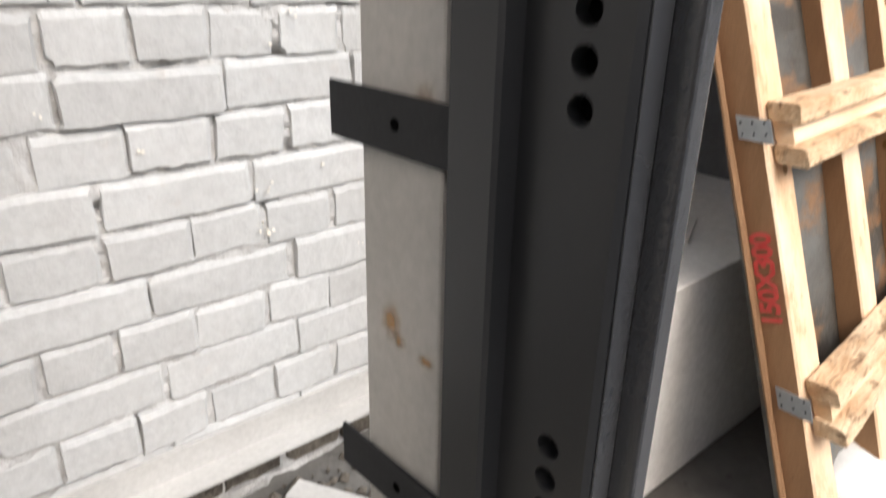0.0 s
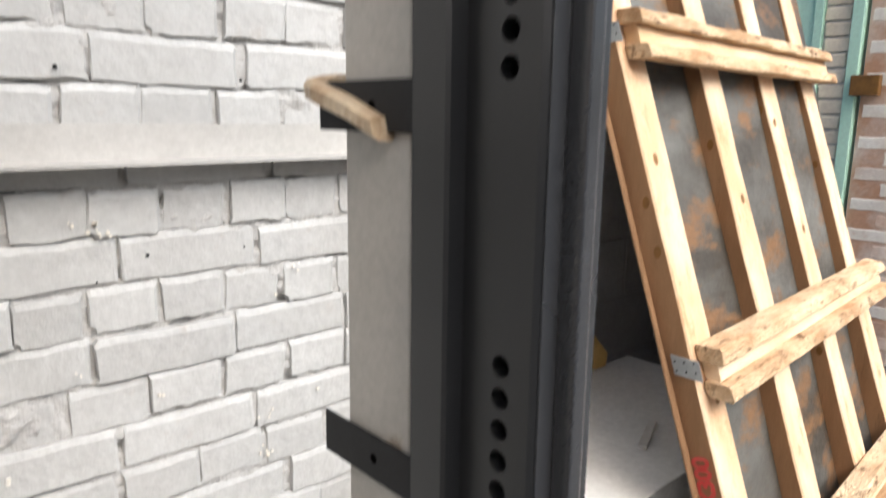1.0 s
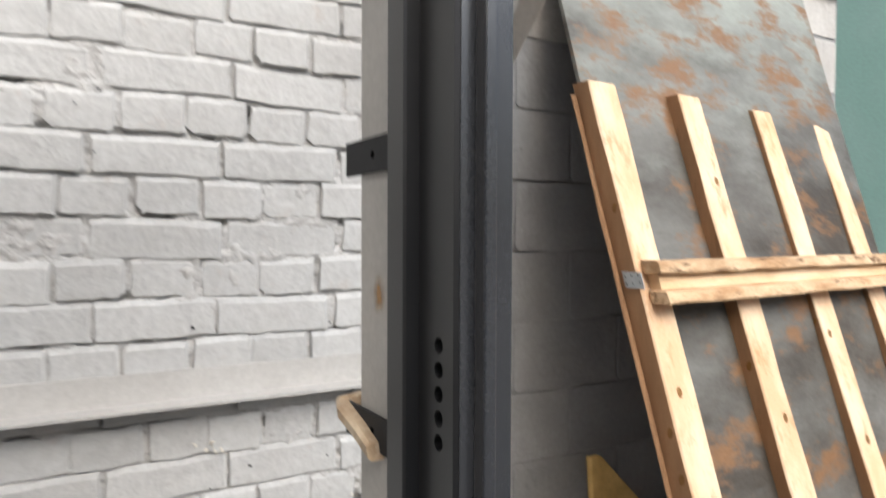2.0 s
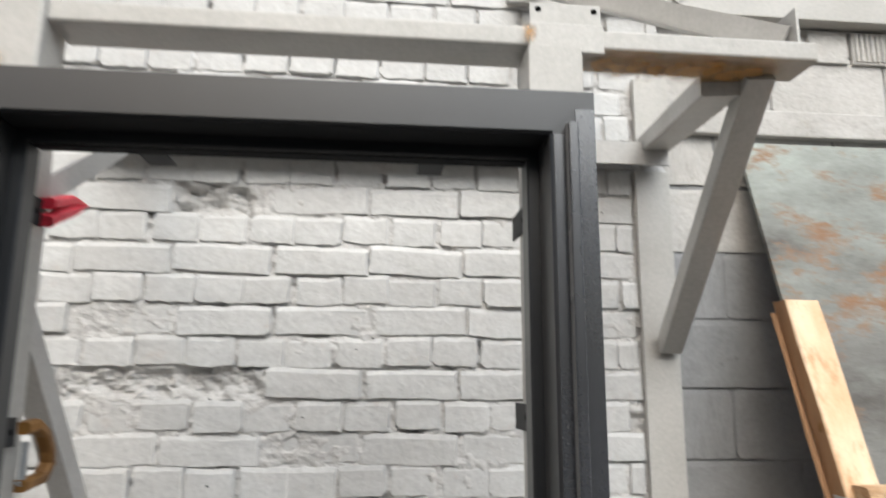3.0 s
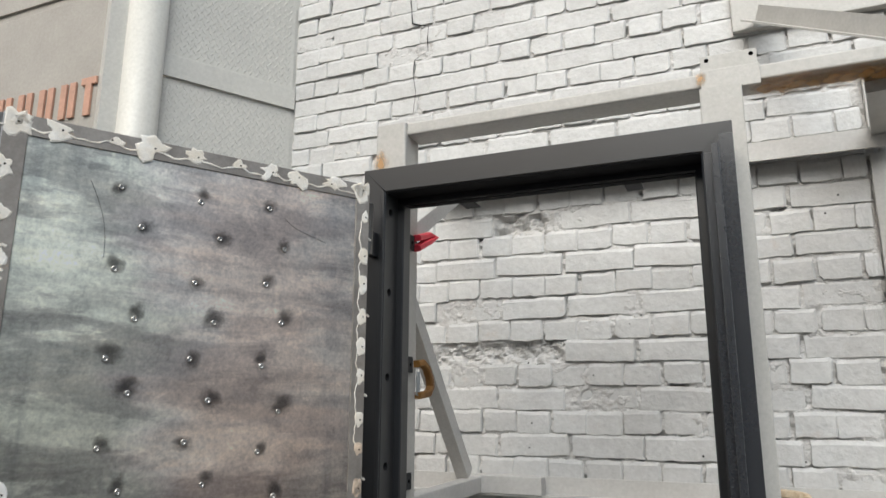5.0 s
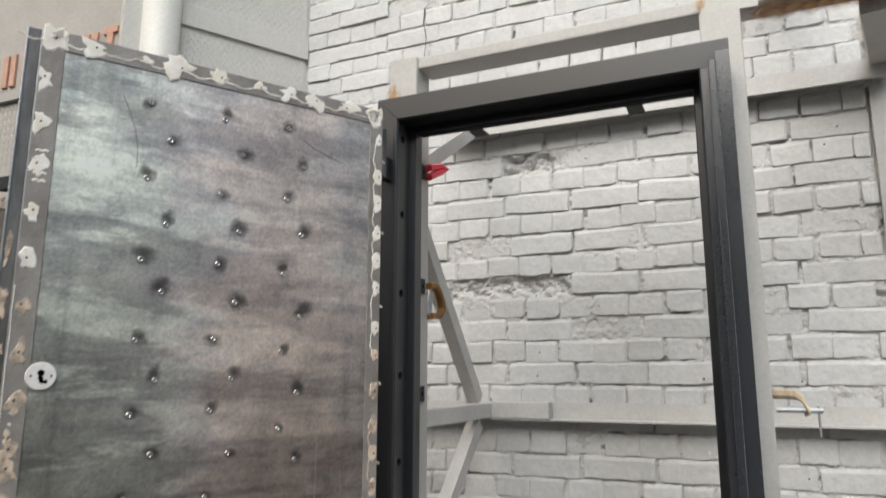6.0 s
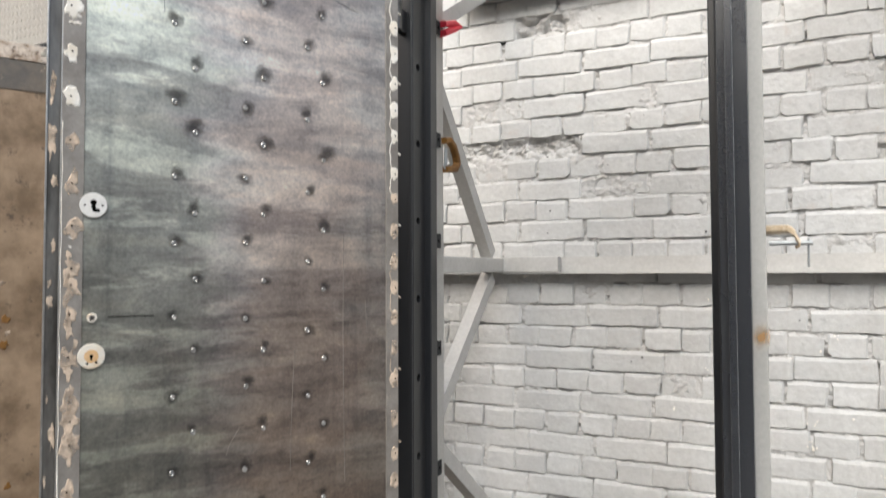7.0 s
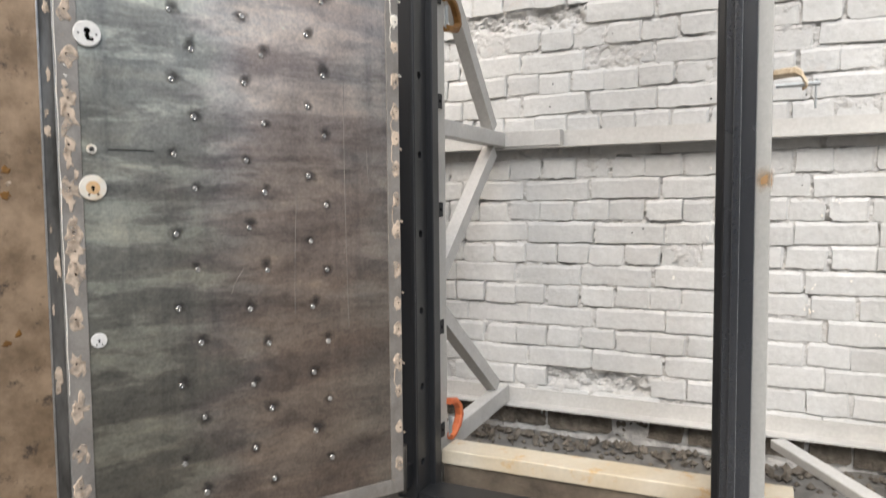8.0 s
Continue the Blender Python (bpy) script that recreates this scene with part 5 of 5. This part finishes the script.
for bottom, k, pitch in sorted(rows, key=lambda r: abs(r[0] - 1.35)):
    long_row = k % 2 == 0
    step = (STRETCH if long_row else HEAD) * (1.0 if bottom > 1.1 else 1.025)
    phase = PHASE[k] if bottom < 2.1 else (-0.155 if long_row else -0.098) + dice.uniform(-0.015, 0.015)
    i = math.floor((LEFT_X - phase) / step)
    turn, on = RUN_ON.get(k, (9.0, step)) if bottom < 2.1 else (9.0, step)
    joints = [phase + q * step for q in range(i, i + 60) if phase + q * step < min(turn - 0.5 * step, SPLIT_X + step)]
    joints += [turn + q * on for q in range(12) if turn < 2]
    for x0, x1 in zip(joints, joints[1:]):
        if x0 > SPLIT_X - 0.03:
            break
        a, b = max(x0, LEFT_X + 0.004), min(x1, 0.895 if bottom < 2.45 else SPLIT_X)
        if b - a < 0.04:
            continue
        cx, cz = (a + b) / 2, bottom + pitch / 2
        broken = any(bx0 < cx < bx1 and bz0 < cz < bz1 for bx0, bx1, bz0, bz1 in BROKEN)
        if broken:
            continue
        stock = long_meshes if long_row else short_meshes
        mesh = dice.choice(stock)
        deep = dice.gauss(0, 0.0026) + (0.004 if dice.random() < 0.05 else 0)
        m = Matrix.Translation((cx + dice.uniform(-0.005, 0.005), WALL_Y - 0.002 + deep, cz + dice.uniform(-0.004, 0.004)))
        m = m @ Matrix.Rotation(radians(dice.gauss(0, 0.9)), 4, "Y") @ Matrix.Rotation(radians(dice.gauss(0, 0.6)), 4, "Z") @ Matrix.Rotation(radians(dice.gauss(-0.4, 1.0)), 4, "X")
        m = m @ Matrix.Diagonal(((b - a - 0.004) / ((STRETCH if long_row else HEAD) - 0.009) * dice.uniform(0.965, 1.01), 1, (pitch - 0.0032) / LOW_H * dice.uniform(0.95, 1.01), 1))
        if near < 300 and -0.62 < cx < 0.97 and 0.2 < cz < 2.35:
            near += 1
            ob = new("brick", mesh)
            ob.parent = wall_north
            ob.matrix_basis = m
        else:
            vv, ff = (foot_v, foot_f) if cz < 0.06 else (rest_v, rest_f)
            base = len(vv)
            vv.extend(m @ v.co for v in mesh.vertices)
            ff.extend([base + q for q in p.vertices] for p in mesh.polygons)
for vv, ff, mat, lab in ((rest_v, rest_f, M_BRICKS, ""), (foot_v, foot_f, M_BARE, "dark unpainted bricks at the foot")):
    rest = bpy.data.meshes.new("brickwork")
    rest.from_pydata(vv, [], ff)
    rest.materials.append(mat)
    ob = new("brickwork", rest)
    ob.parent = wall_north
    tagged(ob, label=lab, kind="stuff")

# crack in the upper brickwork, and paint splashes
bm = bmesh.new()
prev = None
for i, (x, z) in enumerate(((-0.777, 3.22), (-0.779, 3.17), (-0.774, 3.125), (-0.77, 3.06), (-0.73, 3.043), (-0.691, 3.03), (-0.696, 2.97), (-0.692, 2.91), (-0.73, 2.896), (-0.757, 2.88), (-0.763, 2.81), (-0.749, 2.73), (-0.761, 2.63))):
    w = 0.0006 + 0.005 * abs(noise.noise((i * 1.7, 0.3, 0)))
    row = [bm.verts.new((x - w, WALL_Y - 0.0075, z - w)), bm.verts.new((x + w, WALL_Y - 0.0075, z + w))]
    if prev:
        bm.faces.new((prev[0], prev[1], row[1], row[0]))
    prev = row
part("crack", bm, M_BLACK, wall_north, "dark crack")
bm = bmesh.new()
for x, z, n in ((0.359, 0.995, 6), (0.376, 0.975, 5), (0.649, 0.578, 4), (0.650, 0.509, 3), (0.629, 0.506, 3), (0.724, 0.872, 3), (0.326, 0.998, 2), (0.665, 0.817, 2), (0.442, 0.673, 2), (0.843, 0.433, 2), (-1.017, 2.49, 2), (0.585, 0.775, 2), (0.75, 0.6, 1), (0.30, 0.75, 2), (0.2, 0.6, 2)):
    for _ in range(n):
        disc(bm, (x + dice.gauss(0, 0.009), WALL_Y - 0.0075, z + dice.gauss(0, 0.007)), (0, -1, 0), dice.uniform(0.0018, 0.0045), 0.0015, 7, dice.uniform(0.7, 1.5))
tagged(part("paint_splashes", bm, M_FILLER_WHITE, wall_north, "white paint splashes"), kind="stuff")
bm = bmesh.new()
for _ in range(16):
    disc(bm, (dice.uniform(-0.5, 0.8), WALL_Y - 0.0072, dice.uniform(0.5, 2.1)), (0, -1, 0), dice.uniform(0.002, 0.004), 0.0008, 8)
tagged(part("drill_holes", bm, M_BLACK, wall_north, "small dark drill holes"), kind="stuff")

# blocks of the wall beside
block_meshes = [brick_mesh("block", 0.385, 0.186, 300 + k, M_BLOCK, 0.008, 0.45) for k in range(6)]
light_meshes = [brick_mesh("block", 0.385, 0.186, 320 + k, M_BLOCK_LIGHT, 0.008, 0.45) for k in range(6)]
levels = [1.980 - 0.197 * k for k in range(11)] + [2.185, 2.435, 2.63, 2.89, 3.085, 3.28, 3.475]
for lv in sorted(levels):
    above = [q for q in sorted(levels) if q > lv + 0.01]
    top = min(above[0] if above else lv + 0.195, lv + 0.2)
    shift = 0.2 if round(lv / 0.1955) % 2 else 0.0
    x = SPLIT_X - shift - 0.02
    while x < 2.7:
        a, b = max(x, SPLIT_X + 0.004), min(x + 0.392, 2.695)
        x += 0.392
        if b - a < 0.06:
            continue
        # Lower courses use the darker blocks: shade by the sheet is in their colour.
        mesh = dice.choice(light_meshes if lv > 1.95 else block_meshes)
        ob = new("block", mesh)
        ob.parent = wall_blocks
        ob.matrix_basis = Matrix.Translation(((a + b) / 2, WALL_Y + 0.034 + dice.gauss(0, 0.0012), (lv + top) / 2)) @ Matrix.Rotation(radians(dice.gauss(0, 0.2)), 4, "Y") @ Matrix.Diagonal(((b - a - 0.006) / 0.385, 1, (top - lv - 0.007) / 0.186, 1))
whole("ledge", box(1.05, 2.7, 0.902, 0.934, 2.345, 2.43, 0.006), M_BLOCK_LIGHT, "white painted ledge on a block wall", "ledge", kind="structure")
vent = thing("wall_vent", "white ribbed vent tile in a block wall", "vent")
part("tile", box(1.51, 1.64, 0.917, 0.9295, 2.605, 2.715, 0.003), M_BLOCK_LIGHT, vent)
part("tile", box(1.655, 1.86, 0.917, 0.9295, 2.605, 2.715, 0.003), M_BLOCK_LIGHT, vent)
for k in range(11):
    part("rib", box(1.664 + 0.018 * k, 1.674 + 0.018 * k, 0.909, 0.9168, 2.612, 2.708, 0.002), M_BLOCK_LIGHT, vent)
whole("pipe_post", box(2.28, 2.32, 0.80, 0.84, 2.372, 3.3, 0.004), M_RUST_BROWN, "brown rusty steel post on a ledge", "post")

# pale brick pillar and red wall across the yard
pillar = whole("pillar", box(FAR_X + 0.012, FAR_X + 0.3, 1.03, 1.17, -0.1, 3.2, 0), M_MORTAR, "pale brick gate pillar", "pillar", kind="structure")
pale = [brick_mesh("brick", 0.125, 0.066, 400 + k, M_YELLOW_BRICK) for k in range(5)]
red = [brick_mesh("brick", 0.24, 0.066, 420 + k, M_RED_BRICK) for k in range(5)]
FACE = Matrix.Rotation(radians(-90), 4, "Z")
for k in range(38):
    ob = new("brick", dice.choice(pale))
    ob.parent = pillar
    ob.matrix_basis = Matrix.Translation((FAR_X, 1.10 + dice.uniform(-0.006, 0.006), 0.0 + 0.078 * k)) @ FACE

white = [brick_mesh("brick", 0.24, 0.066, 430 + k, M_WHITEWASH) for k in range(4)]
wall_far = bpy.data.objects["wall_far"]
for k in range(25):
    for j in range(4):
        z = -0.02 + 0.078 * k
        ob = new("brick", dice.choice(white if z + dice.gauss(0, 0.2) > 0.95 or dice.random() < 0.25 else red))
        ob.parent = wall_far
        ob.matrix_basis = Matrix.Translation((FAR_X - 0.002, 0.82 - 0.25 * j - 0.125 * (k % 2), z)) @ FACE
whole("switch_box", box(FAR_X - 0.07, FAR_X - 0.018, 0.86, 0.99, 1.30, 1.40, 0.005), M_BRONZE, "dark brown box on a yard wall", "box")

# crumbs of mortar along the foot of the wall
vs, fs = [], []
for _ in range(420):
    r = dice.uniform(0.004, 0.02) * (1.5 if dice.random() < 0.1 else 1)
    x, y = dice.uniform(-0.6, 1.5), 0.86 - abs(dice.gauss(0, 0.12))
    c = Vector((x, y, -0.05 + r * 0.4))
    base = len(vs)
    for q in ((1, 0, 0), (-1, 0, 0), (0, 1, 0), (0, -1, 0), (0, 0, 1), (0, 0, -1)):
        vs.append(c + Vector(q) * r * dice.uniform(0.6, 1.2))
    for f in ((0, 2, 4), (2, 1, 4), (1, 3, 4), (3, 0, 4), (2, 0, 5), (1, 2, 5), (3, 1, 5), (0, 3, 5)):
        fs.append([base + q for q in f])
me = bpy.data.meshes.new("mortar_crumbs")
me.from_pydata(vs, [], fs)
me.materials.append(M_BARE)
tagged(new("mortar_crumbs", me), "grey mortar crumbs and grit along a wall's foot", "rubble", kind="stuff")
